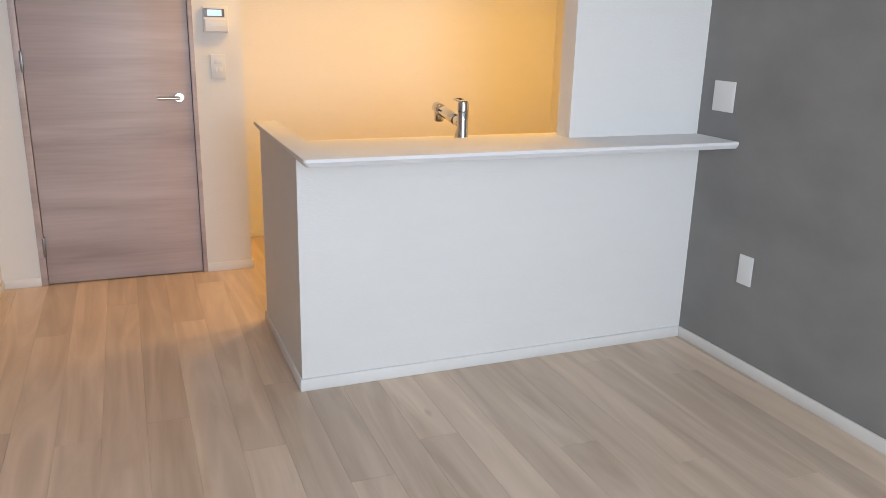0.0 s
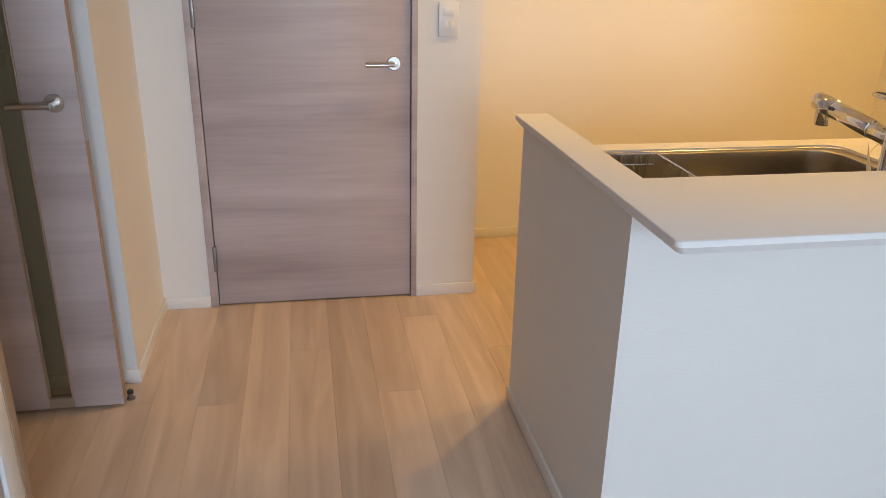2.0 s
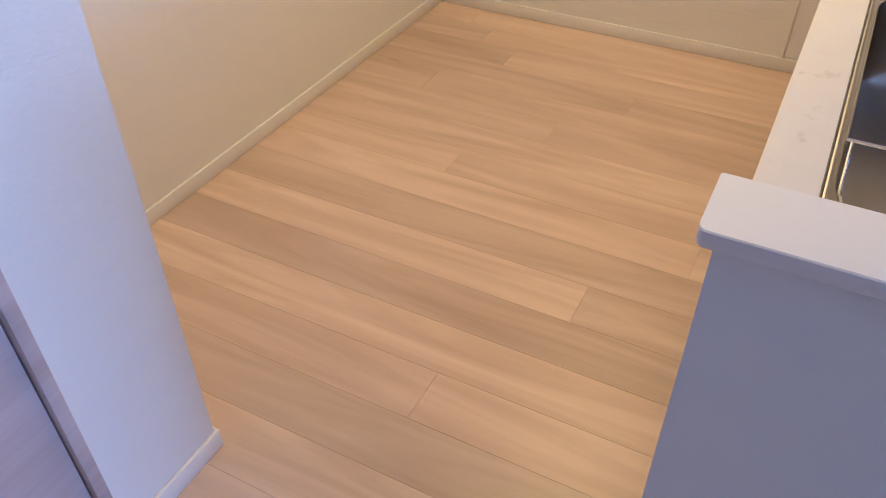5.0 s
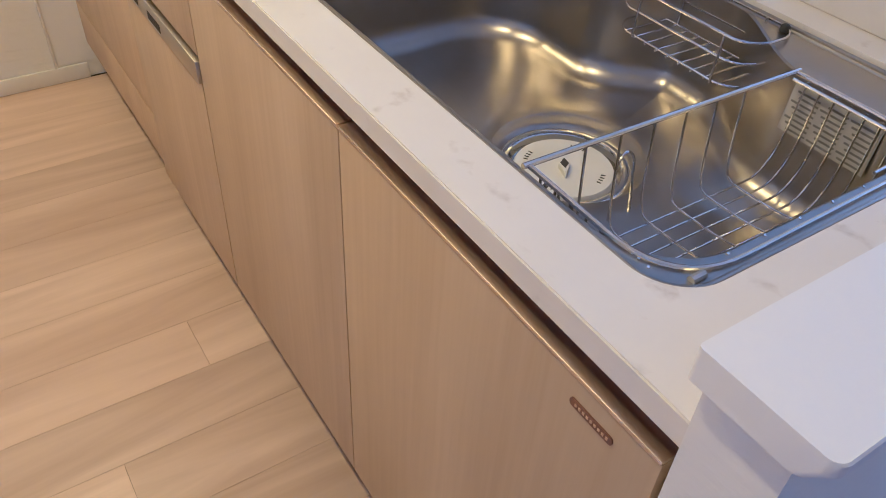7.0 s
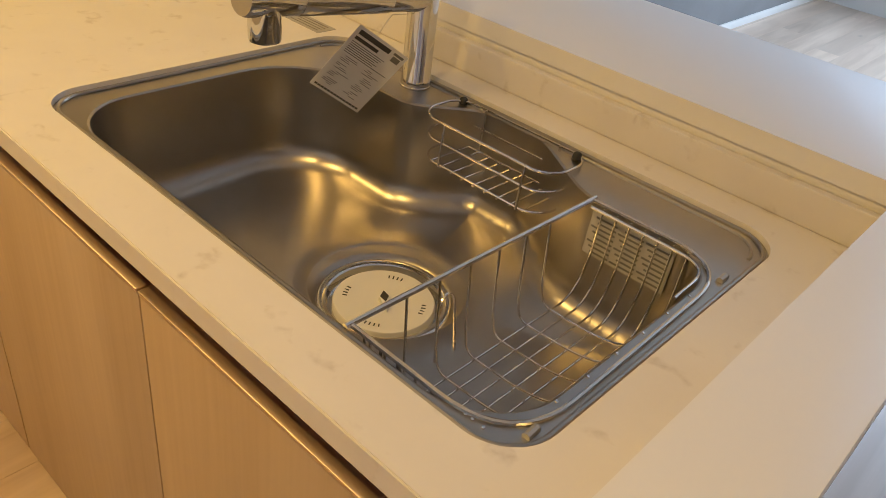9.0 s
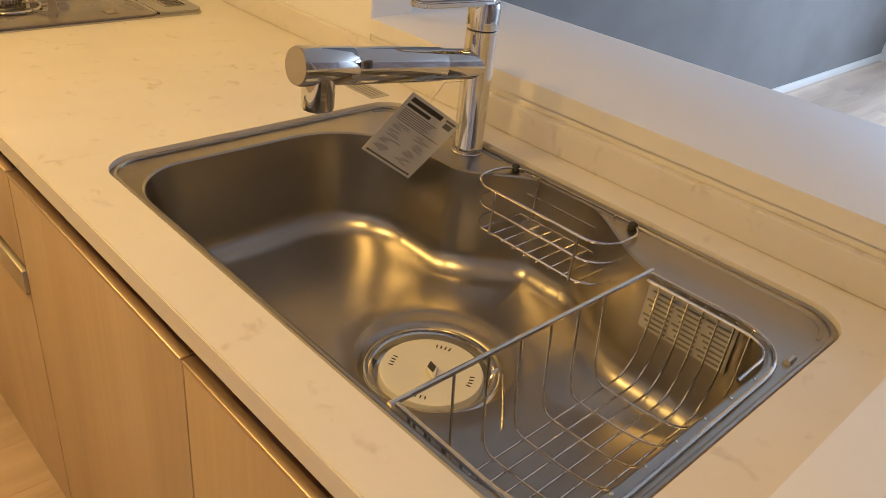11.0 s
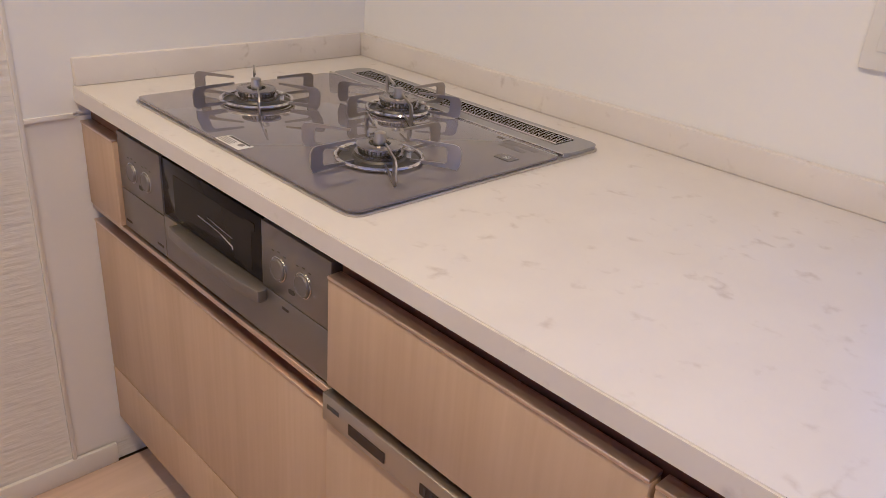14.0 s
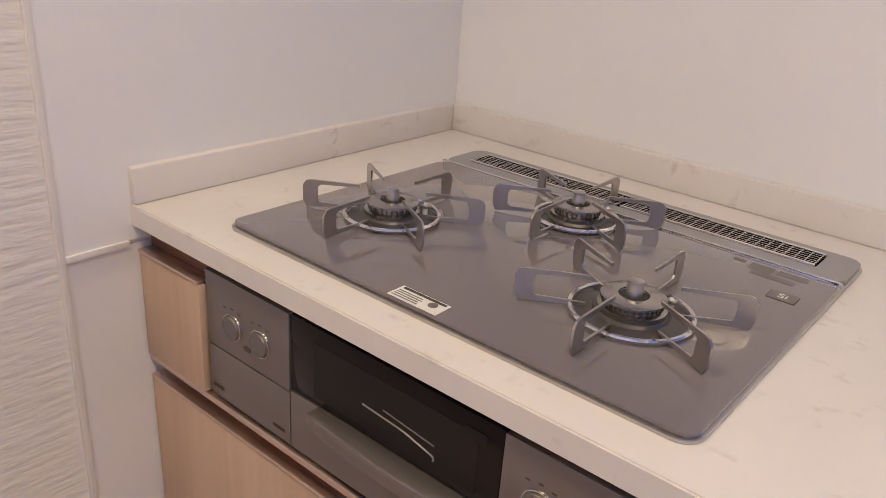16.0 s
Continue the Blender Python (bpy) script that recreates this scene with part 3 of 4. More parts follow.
bmesh.ops.transform(grip, matrix=dm @ Matrix.Translation((0, 0, -0.003)) @ Matrix.Rotation(radians(-35), 4, "Z"), verts=grip.verts[:])
part("grip", grip, PLASTIC, lid)
slot = prism([(-0.012, 0), (0, 0.006), (0.012, 0), (0, -0.006)], 0.6725, 0.6733)
bmesh.ops.transform(slot, matrix=dm @ Matrix.Translation((0, 0, -0.003)) @ Matrix.Rotation(radians(-35), 4, "Z"), verts=slot.verts[:])
part("grip_slot", slot, INK, lid)

# care label inside the bowl, curved with its back wall
def on_wall(x0, x1, z0, z1, lift):
    bm = bmesh.new()
    cols = []
    for i in range(9):
        x = x0 + (x1 - x0) * i / 8
        cols.append([bm.verts.new((x, BACK + 0.0052 + (0.835 - z) * 0.08 + wave(x, BACK) + d, z)) for z, d in ((z0, lift), (z1, lift), (z1, lift - 0.0006), (z0, lift - 0.0006))])
    for a, b in zip(cols, cols[1:]):
        for i in range(4):
            bm.faces.new((a[i], a[(i + 1) % 4], b[(i + 1) % 4], b[i]))
    bm.faces.new(cols[0]), bm.faces.new(cols[-1][::-1])
    bmesh.ops.recalc_face_normals(bm, faces=bm.faces[:])
    return bm


sl = thing("sink_label", (0.30, 0.303, 0.80), "printed pale care label stuck inside the sink", "label")
part("sheet", on_wall(0.240, 0.358, 0.772, 0.831, 0.0022), FILM, sl, smooth=False)
for r in range(8):
    for c in range(3):
        xa = 0.244 + c * 0.038
        part("print", on_wall(xa, xa + (0.031, 0.035, 0.027)[(r + c) % 3], 0.776 + r * 0.0067, 0.7785 + r * 0.0067, 0.0027), PRINT, sl, smooth=False)

# ---- tap ----
tap = thing("kitchen_tap", (0.742, 0.243, 0.842), "polished chrome single lever tap with thick spout", "tap")
tx, ty = 0.742, 0.243
part("column", lathe([(0, 0.842), (0.0240, 0.842), (0.0240, 0.8445), (0.0232, 0.8455), (0.0232, 0.857), (0.0225, 0.858), (0.0225, 1.0285), (0.0215, 1.0295)], (tx, ty, 0), 64), CHROME, tap)
part("seam", lathe([(0.0214, 1.0285), (0.0214, 1.032)], (tx, ty, 0), 40), RUBBER, tap)
part("cap", lathe([(0.0215, 1.031), (0.0232, 1.032), (0.0232, 1.061), (0.021, 1.068), (0.012, 1.071), (0, 1.0715)], (tx, ty, 0), 40), CHROME, tap)
way = Vector((0.0045, 0.310, 0.038)).normalized()
spm = Matrix.Translation((tx, ty, 0.979)) @ way.to_track_quat("Z", "Y").to_matrix().to_4x4()
spout = part("spout", lathe([(0, 0.0), (0.0215, 0.0), (0.0215, 0.075), (0.0208, 0.0765), (0.0208, 0.078), (0.0232, 0.0795), (0.0240, 0.229), (0.0232, 0.231), (0.0232, 0.2325), (0.0243, 0.234), (0.0243, 0.308), (0.0225, 0.312), (0, 0.312)], m=spm, n=64), CHROME, tap)
nz = Vector((tx, ty, 0.979)) + way * 0.279
part("nozzle", lathe([(0, -0.054), (0.0195, -0.054), (0.0205, -0.051), (0.0215, -0.010), (0.0215, 0.0)], tuple(nz), 32), CHROME, spout)
part("aerator", lathe([(0, -0.0555), (0.016, -0.0555), (0.016, -0.054)], tuple(nz), 24), RUBBER, spout)
part("selector", cube(nz.x - 0.0275, nz.x - 0.0225, nz.y - 0.062, nz.y - 0.052, nz.z - 0.004, nz.z + 0.006, 0.001), INK, spout)
hp = [(tx - 0.019, ty + 0.002), (tx - 0.012, ty - 0.015), (tx + 0.012, ty - 0.015), (tx + 0.021, ty + 0.002), (tx + 0.036, ty + 0.104), (tx + 0.024, ty + 0.118), (tx + 0.012, ty + 0.118), (tx + 0.000, ty + 0.108)]
hh = [(tx + 0.004, ty + 0.034), (tx + 0.019, ty + 0.034), (tx + 0.029, ty + 0.098), (tx + 0.022, ty + 0.107), (tx + 0.013, ty + 0.107), (tx + 0.009, ty + 0.100)]
grip = holed(hp, hh, 1.066, 1.0745)
bmesh.ops.bevel(grip, geom=[e for e in grip.edges if e.calc_face_angle(0) > 0.5], offset=0.002, segments=2, affect="EDGES")
part("lever", grip, CHROME, tap, "chrome loop lever")

# paper tag hanging from the tap
tag = thing("tap_tag", (0.78, 0.335, 0.87), "white printed paper tag hanging from the tap", "tag")
c0 = Vector((0.760, 0.348, 0.948))
u = Vector((0.052, 0.032, -0.085)).normalized()
w = Vector((-0.038, -0.058, -0.045))
w = (w - u * w.dot(u)).normalized()
nn = w.cross(u).normalized()
tm = Matrix((( *u, 0), (*w, 0), (*nn, 0), (0, 0, 0, 1))).transposed()
tm.translation = c0


def on_tag(name, x0, x1, y0, y1, z0, z1, mat):
    bm = cube(x0, x1, y0, y1, z0, z1)
    bmesh.ops.transform(bm, matrix=tm, verts=bm.verts[:])
    return part(name, bm, mat, tag, smooth=False)


on_tag("card", 0, 0.124, 0, 0.088, -0.0004, 0.0004, PAPER)
sgn = 1 if nn.dot(Vector((-0.5, 0.8, 0.3))) > 0 else -1
za, zb = (0.0005, 0.0008) if sgn > 0 else (-0.0008, -0.0005)
on_tag("print", 0.005, 0.013, 0.006, 0.060, za, zb, INK)
on_tag("print", 0.017, 0.0225, 0.006, 0.046, za, zb, INK)
on_tag("print", 0.005, 0.009, 0.066, 0.083, za, zb, PRINT)
on_tag("print", 0.011, 0.020, 0.068, 0.081, za, zb, PRINT)
tick = random.Random(5)
for i in range(7):
    on_tag("print", 0.0265 + i * 0.0034, 0.0277 + i * 0.0034, 0.006, 0.082 - tick.uniform(0, 0.03), za, zb, PRINT)
for i in range(4):
    for j in range(2):
        for k in range(4):
            a, b = 0.053 + i * 0.0152 + k * 0.0030, 0.008 + j * 0.039 + tick.uniform(0, 0.012)
            on_tag("print", a, a + 0.001, b, b + tick.uniform(0.008, 0.022), za, zb, PRINT)
for i in range(14):
    on_tag("print", 0.1165, 0.1198, 0.005 + i * 0.0057, 0.0092 + i * 0.0057, za, zb, INK)
part("string", tube([tuple(c0 + u * 0.006 + w * 0.03), (0.748, 0.300, 0.958), (0.744, 0.268, 0.956)], 0.0006, n=6), PAPER, tag)

# ---- dish basket ----
bx = thing("dish_basket", (0.25, 0.52, 0.724), "stainless wire dish basket hung inside the sink", "basket")
Z1, Z0 = 0.843, 0.724
loop = bend([(0.350, 0.715, Z1), (0.155, 0.718, Z1), (0.160, 0.318, Z1), (0.350, 0.322, Z1)], 0.085, 10)
part("rim_wire", tube(loop, 0.0028), WIRE, bx)
part("front_rod", tube([(0.352, 0.722, Z1 + 0.001), (0.347, 0.316, Z1 + 0.001)], 0.0032), WIRE, bx)
loop = bend([(0.340, 0.335, Z1 - 0.002), (0.178, 0.335, Z1 - 0.002), (0.176, 0.42, Z1 - 0.002)], 0.07, 8)
part("inner_wire", tube(loop, 0.002), WIRE, bx)
for y in (0.405, 0.452, 0.500, 0.548, 0.596, 0.644):
    part("cross_wire", tube(bend([(0.350, y, Z1), (0.343, y, Z0 + 0.03), (0.336, y, Z0), (0.26, y, Z0 + 0.002), (0.215, y, Z0 + 0.012), (0.192, y, Z0 + 0.05), (0.166, y, Z1)], 0.02), 0.0015), WIRE, bx)
for x in [0.188 + 0.0195 * i for i in range(8)]:
    part("long_wire", tube(bend([(x, 0.330, Z1), (x, 0.336, Z0 + 0.04), (x, 0.360, Z0 - 0.003), (x, 0.690, Z0 - 0.003), (x, 0.708, Z0 + 0.03), (x, 0.716, Z1)], 0.025), 0.0015), WIRE, bx)
for i in range(7):
    x = 0.20 + i * 0.022
    part("upright", tube([(x, 0.716, Z1), (x, 0.714, Z1 - 0.03)], 0.0015), WIRE, bx)
part("lower_wire", tube(bend([(0.345, 0.712, Z1 - 0.03), (0.20, 0.714, Z1 - 0.03), (0.176, 0.66, Z1 - 0.03), (0.178, 0.36, Z1 - 0.03)], 0.06, 8), 0.002), WIRE, bx)
part("hook", tube(bend([(0.346, 0.59, Z0 + 0.004), (0.352, 0.59, 0.800), (0.356, 0.575, 0.812), (0.356, 0.560, 0.800), (0.346, 0.558, Z0 + 0.004)], 0.012, 6), 0.0017), WIRE, bx)
for y in (0.345, 0.690):
    part("sleeve", tube([(0.1585, y - 0.008, Z1), (0.1580, y + 0.008, Z1)], 0.0042), FOIL, bx, "clear plastic sleeve")

bx.location = (0.266, 0.505, 0.724)

# ---- sponge caddy ----
cd = thing("sponge_caddy", (0.52, 0.29, 0.795), "small stainless wire caddy hung on the sink edge", "caddy")


def tier(z, x0, x1, y0, y1, r=0.0019):
    mid = (x0 + x1) / 2
    pts = [(x, y + 0.012 * (1 - ((x - mid) / (mid - x0)) ** 2) * (y > (y0 + y1) / 2), z) for x, y in rounded(x0, x1, y0, y1, 0.031, 8)]
    return tube(pts, r, True)


for z, inset, r in ((0.856, 0.0, 0.0019), (0.826, 0.004, 0.0016), (0.792, 0.008, 0.0016)):
    part("hoop", tier(z, 0.412 + inset, 0.652 - inset, 0.246 + inset, 0.330, r), WIRE, cd)
for i in range(9):
    x = 0.445 + i * 0.0215
    y1 = 0.333 + 0.008 * math.sin(math.pi * (x - 0.42) / 0.225)
    part("slat_wire", tube([(x, 0.256, 0.791), (x, y1, 0.791)], 0.0016), WIRE, cd)
for x, y in ((0.455, 0.335), (0.60, 0.335), (0.46, 0.250), (0.595, 0.250)):
    part("upright", tube([(x, y, 0.858), (x, y + 0.003, 0.790)], 0.0019), WIRE, cd)
for x in (0.431, 0.641):
    part("hanger", lathe([(0, 0.8505), (0.0055, 0.8505), (0.0068, 0.854), (0.0058, 0.859), (0.0035, 0.861), (0, 0.8613)], (x, 0.250, 0), 18), RUBBER, cd, "dark rubber hanger foot")

cd.location = (0.531, 0.270, 0.786)

# ---- cabinets ----
YF = 0.795
CAB0 = 0.116


def front(name, parent, x0, x1, z0, z1, y=YF, edge=True):
    f = part(name, cube(x0 + 0.0015, x1 - 0.0015, y - 0.019, y, z0, z1 - (0.005 if edge else 0), 0.0012), CABINET_WOOD, parent)
    if edge:
        part("edge_trim", cube(x0 + 0.0015, x1 - 0.0015, y - 0.020, y + 0.0018, z1 - 0.005, z1, 0.0016), BRONZE, f, "bronze-coloured metal top edge")
    return f


def carcass(parent, x0, x1, z1):
    part("side_panel", cube(x0 + 0.001, x0 + 0.016, 0.16, 0.762, CAB0, z1), LEDGE, parent, smooth=False)
    part("side_panel", cube(x1 - 0.016, x1 - 0.001, 0.16, 0.762, CAB0, z1), LEDGE, parent, smooth=False)
    part("bottom_panel", cube(x0 + 0.016, x1 - 0.016, 0.16, 0.770, CAB0, CAB0 + 0.016), LEDGE, parent, smooth=False)
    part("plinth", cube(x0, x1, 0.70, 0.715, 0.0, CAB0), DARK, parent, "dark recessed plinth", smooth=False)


sc = thing("sink_cabinet", (0.58, 0.47, 0), "light oak sink base cabinet with two doors", "cabinet")
carcass(sc, 0.072, 1.095, HW - 0.032)
da = front("cabinet_door", sc, 0.076, 0.584, CAB0, 0.797)
db = front("cabinet_door", sc, 0.584, 1.096, CAB0, 0.797)
part("grip_channel", prism([(0.764, 0.772), (0.775, 0.772), (0.775, 0.777), (0.770, 0.780), (0.770, 0.8195), (0.764, 0.8195)], 0.074, 1.096, axis="x"), BROWN, sc, "dark brown grip channel")
part("channel_lip", cube(0.074, 1.096, 0.770, 0.788, 0.8165, 0.8195, 0.001), BROWN, sc)
badge = part("badge", prism([(x, z) for x, z in rounded(0.122, 0.173, 0.7605, 0.7695, 0.004, 5)], YF, YF + 0.0015, axis="y"), BROWN, da, "small dark badge with pale lettering bars")
for i in range(9):
    part("lettering", cube(0.127 + i * 0.0046, 0.1295 + i * 0.0046, YF + 0.0015, YF + 0.002, 0.7635, 0.7665), BRONZE, badge)

dw = thing("dishwasher", (1.32, 0.47, 0), "built-in dishwasher with light oak fronts and grey grip", "dishwasher")
carcass(dw, 1.096, 1.553, HW - 0.032)
front("upper_front", dw, 1.098, 1.551, 0.640, 0.797)
front("lower_front", dw, 1.098, 1.551, CAB0, 0.588, edge=False)
part("grip_channel", prism([(0.764, 0.772), (0.775, 0.772), (0.775, 0.777), (0.770, 0.780), (0.770, 0.8195), (0.764, 0.8195)], 1.096, 1.553, axis="x"), BROWN, dw, "dark brown grip channel")
part("channel_lip", cube(1.096, 1.553, 0.770, 0.788, 0.8165, 0.8195, 0.001), BROWN, dw)
grip = part("grip_bar", cube(1.099, 1.551, YF - 0.022, YF + 0.006, 0.588, 0.630, 0.002), NICKEL, dw, "satin grey grip bar with slots")
for x0, x1, d in ((1.425, 1.495, 0), (1.29, 1.362, 1)):
    part("grip_slot", cube(x0, x1, YF + 0.002, YF + 0.0068, 0.597, 0.613), DARK, grip)
for i in range(6):
    part("grip_rib", cube(1.296 + i * 0.011, 1.300 + i * 0.011, YF + 0.0068, YF + 0.0074, 0.599, 0.611), INK, grip)
part("lettering", cube(1.515, 1.54, YF + 0.006, YF + 0.0066, 0.611, 0.617), INK, grip)
# near-black strip set behind the open joint to give it its shade
part("gap", cube(1.098, 1.551, 0.74, 0.765, 0.630, 0.640), DARK, dw)

# stove base cabinet
bc = thing("stove_cabinet", (1.94, 0.47, 0), "light oak stove base cabinet with deep drawers", "cabinet")
carcass(bc, 1.556, XE - 0.004, 0.60)
front("drawer_front", bc, 1.556, XE - 0.006, 0.252, 0.590, y=0.785)
front("drawer_front", bc, 1.556, XE - 0.006, CAB0, 0.249, y=0.785, edge=False)
part("grip_channel", prism([(0.752, 0.560), (0.765, 0.560), (0.765, 0.566), (0.758, 0.572), (0.758, 0.622), (0.752, 0.622)], 1.556, XE - 0.004, axis="x"), BROWN, bc, "dark brown grip channel")
part("channel_lip", cube(1.556, XE - 0.006, 0.760, 0.785, 0.612, 0.622, 0.0015), BRONZE, bc, "bronze-coloured channel lip")

fc = thing("filler_cabinet", (2.255, 0.47, 0.62), "narrow light oak pull-out beside the stove", "cabinet")
part("body", cube(2.186, XE - 0.004, 0.16, 0.762, 0.624, 0.815), LEDGE, fc, smooth=False)
front("drawer_front", fc, 2.184, XE - 0.006, 0.624, 0.786, y=0.788)
part("grip_channel", cube(2.184, XE - 0.006, 0.762, 0.768, 0.778, 0.8195), BROWN, fc)
part("channel_lip", cube(2.184, XE - 0.006, 0.766, 0.782, 0.8155, 0.8195, 0.001), BROWN, fc)

# ---- gas stove ----
st = thing("gas_stove", (1.87, 0.49, HW), "built-in three burner gas stove with grey glass top", "stove")
part("trim_frame", prism(rounded(1.566, 2.182, 0.236, 0.748, 0.022, 6), HW, HW + 0.004, 0.001), NICKEL, st, "thin metal edge round the glass")
part("glass_top", prism(rounded(1.569, 2.179, 0.336, 0.744, 0.018, 6), HW + 0.004, HW + 0.009, 0.0015), GLASS_TOP, st, "glossy grey glass top")
# exhaust grille: a grey plate with an opening
plate = holed(rounded(1.569, 2.179, 0.238, 0.334, 0.02, 6), rounded(1.608, 2.150, 0.254, 0.306, 0.004, 3), HW + 0.004, HW + 0.0095)
ex = part("exhaust_plate", plate, GRILLE_GREY, st, "grey metal exhaust cover")
# shallow black slab painted as the unlit depth below the grate
part("exhaust_well", cube(1.608, 2.150, 0.254, 0.306, HW + 0.0008, HW + 0.0045), WELL_SHADE, st, smooth=False)
for gx0, gx1 in ((1.610, 1.877), (1.881, 2.148)):
    gr = part("exhaust_grate", cube(gx0, gx1, 0.255, 0.259, HW + 0.006, HW + 0.012, 0.001), WIRE, st, "wire exhaust grate")
    part("grate_bar", cube(gx0, gx1, 0.301, 0.305, HW + 0.006, HW + 0.012, 0.001), WIRE, gr)
    for y in (0.266, 0.2735, 0.281, 0.2885, 0.295):
        part("grate_bar", cube(gx0, gx1, y - 0.0007, y + 0.0007, HW + 0.008, HW + 0.011), WIRE, gr)
    k = 21
    for i in range(k + 1):
        x = gx0 + 0.002 + (gx1 - gx0 - 0.004) * i / k
        part("grate_bar", cube(x - 0.0007, x + 0.0007, 0.256, 0.304, HW + 0.007, HW + 0.0105), WIRE, gr)
part("seam_strip", cube(1.569, 2.179, 0.3335, 0.3365, HW + 0.004, HW + 0.011, 0.0008), CHROME, st, "bright metal strip")


def burner(x, y, r, turn, fingers=6):
    """A burner with its trivet; r: the trivet ring's radius."""
    g = HW + 0.009
    m = Matrix.Translation((x, y, g))
    b = part("burner", lathe([(0, 0), (r * 0.93, 0), (r * 0.93, 0.002), (r * 0.72, 0.0035), (0.040, 0.004), (0.038, 0.007), (0, 0.007)], m=m, n=40), BURNER, st, "burner with round cap")
    part("head", lathe([(0.036, 0.005), (0.036, 0.012), (0.031, 0.014), (0.031, 0.019), (0.034, 0.020), (0.034, 0.0225), (0.032, 0.0238), (0.016, 0.0238), (0.014, 0.021), (0, 0.021)], m=m, n=40), HEAD, b)
    for i in range(30):
        a = 2 * math.pi * i / 30
        s = cube(0.0302, 0.0318, -0.001, 0.001, 0.0142, 0.0188)
        bmesh.ops.transform(s, matrix=m @ Matrix.Rotation(a, 4, "Z"), verts=s.verts[:])
        part("flame_port", s, INK, b, smooth=False)
    # black disc in place of the shaded hole round the sensor; no rubber part
    part("well", lathe([(0.0092, 0.0225), (0.0155, 0.0225), (0.0155, 0.0242)], m=m, n=24), RUBBER, b)
    part("sensor", lathe([(0, 0.02), (0.009, 0.02), (0.009, 0.031), (0.0082, 0.033), (0.0082, 0.039), (0.006, 0.0405), (0, 0.0408)], m=m, n=20), NICKEL, b)
    a = turn + radians(200)
    part("igniter", lathe([(0, 0), (0.0035, 0), (0.0035, 0.012), (0.002, 0.016), (0, 0.016)], (x + 0.043 * math.cos(a), y + 0.043 * math.sin(a), g + 0.002), 12), PLASTIC, b)
    part("igniter_bracket", cube(x + 0.043 * math.cos(a) - 0.006, x + 0.043 * math.cos(a) + 0.006, y + 0.043 * math.sin(a) - 0.006, y + 0.043 * math.sin(a) + 0.006, g + 0.013, g + 0.016, 0.001), TRIVET, b)
    tv = part("trivet", tube([(x + r * math.cos(t), y + r * math.sin(t), g + 0.0045) for t in [2 * math.pi * i / 48 for i in range(48)]], 0.0030, True), WIRE, st, "steel trivet with six fingers")
    # a finger: a bent flat strip, open towards the middle
    shape = [(r - 0.016, 0.004), (r + 0.044, 0.002)] + [(r + 0.054, 0.001), (r + 0.0585, 0.010), (r + 0.0585, 0.030), (r + 0.054, 0.0365), (r + 0.048, 0.038), (r - 0.018, 0.038), (r - 0.018, 0.0345), (r + 0.034, 0.0325), (r + 0.0385, 0.029), (r + 0.0385, 0.012), (r + 0.036, 0.0085), (r - 0.016, 0.0072)]
    for i in range(fingers):
        f = prism(shape, -0.0013, 0.0013, axis="y")
        bmesh.ops.transform(f, matrix=m @ Matrix.Rotation(turn + 2 * math.pi * i / fingers, 4, "Z"), verts=f.verts[:])
        part("finger", f, TRIVET, tv, smooth=False)


burner(2.057, 0.580, 0.061, radians(31))
burner(1.707, 0.591, 0.063, radians(31))
burner(1.891, 0.398, 0.055, radians(31))

stk = part("sticker", cube(1.842, 1.908, 0.716, 0.742, HW + 0.009, HW + 0.0096), PAPER, st, "white printed warning sticker")
part("print", cube(1.846, 1.904, 0.7175, 0.7215, HW + 0.0096, HW + 0.0100), INK, stk)
for i in range(4):
    part("print", cube(1.872 - 0.002 * (i % 2), 1.905, 0.7255 + i * 0.004, 0.727 + i * 0.004, HW + 0.0096, HW + 0.0100), PRINT, stk)
part("print", lathe([(0, 0), (0.0055, 0), (0.0055, 0.0004), (0, 0.0004)], (1.857, 0.728, HW + 0.0096), 18), GREY_METAL, stk)
mk = part("mark", prism(rounded(1.592, 1.624, 0.412, 0.436, 0.002, 3), HW + 0.009, HW + 0.0094), INK, st, "square safety mark")
part("mark_face", prism(rounded(1.5932, 1.6228, 0.4132, 0.4348, 0.0015, 3), HW + 0.0094, HW + 0.0097), GREY_METAL, mk)
fc2 = bpy.data.curves.new("mark_text", "FONT")
fc2.body, fc2.size, fc2.align_x, fc2.align_y, fc2.extrude = "Si", 0.017, "CENTER", "CENTER", 0.0002
holder = bpy.data.objects.new("mark_text", fc2)
scene.collection.objects.link(holder)
bpy.context.view_layer.update()
letters = bpy.data.meshes.new_from_object(holder.evaluated_get(bpy.context.evaluated_depsgraph_get()))
bpy.data.objects.remove(holder)
bm = bmesh.new()
bm.from_mesh(letters)
bmesh.ops.transform(bm, matrix=pose(1.608, 0.424, HW + 0.0100, 0, 0, 180), verts=bm.verts[:])
part("letters", bm, PAPER, mk, smooth=False)
sm = material("smudge", (0.135, 0.121, 0.128), 0.05)
for x0, x1, y0, y1 in ((1.60, 1.635, 0.352, 0.366), (1.64, 1.668, 0.352, 0.372), (1.675, 1.69, 0.352, 0.360), (1.61, 1.66, 0.374, 0.386)):
    part("printed_notice", cube(x0, x1, y0, y1, HW + 0.009, HW + 0.0093), sm, st)

# stove front
YP = 0.782


def fascia(name, x0, x1, z0, z1, mat, label="", d=0.0, bevel=0.0012):
    return part(name, cube(x0 + 0.0008, x1 - 0.0008, YP - 0.02, YP + d, z0 + 0.0008, z1 - 0.0008, bevel), mat, st, label)


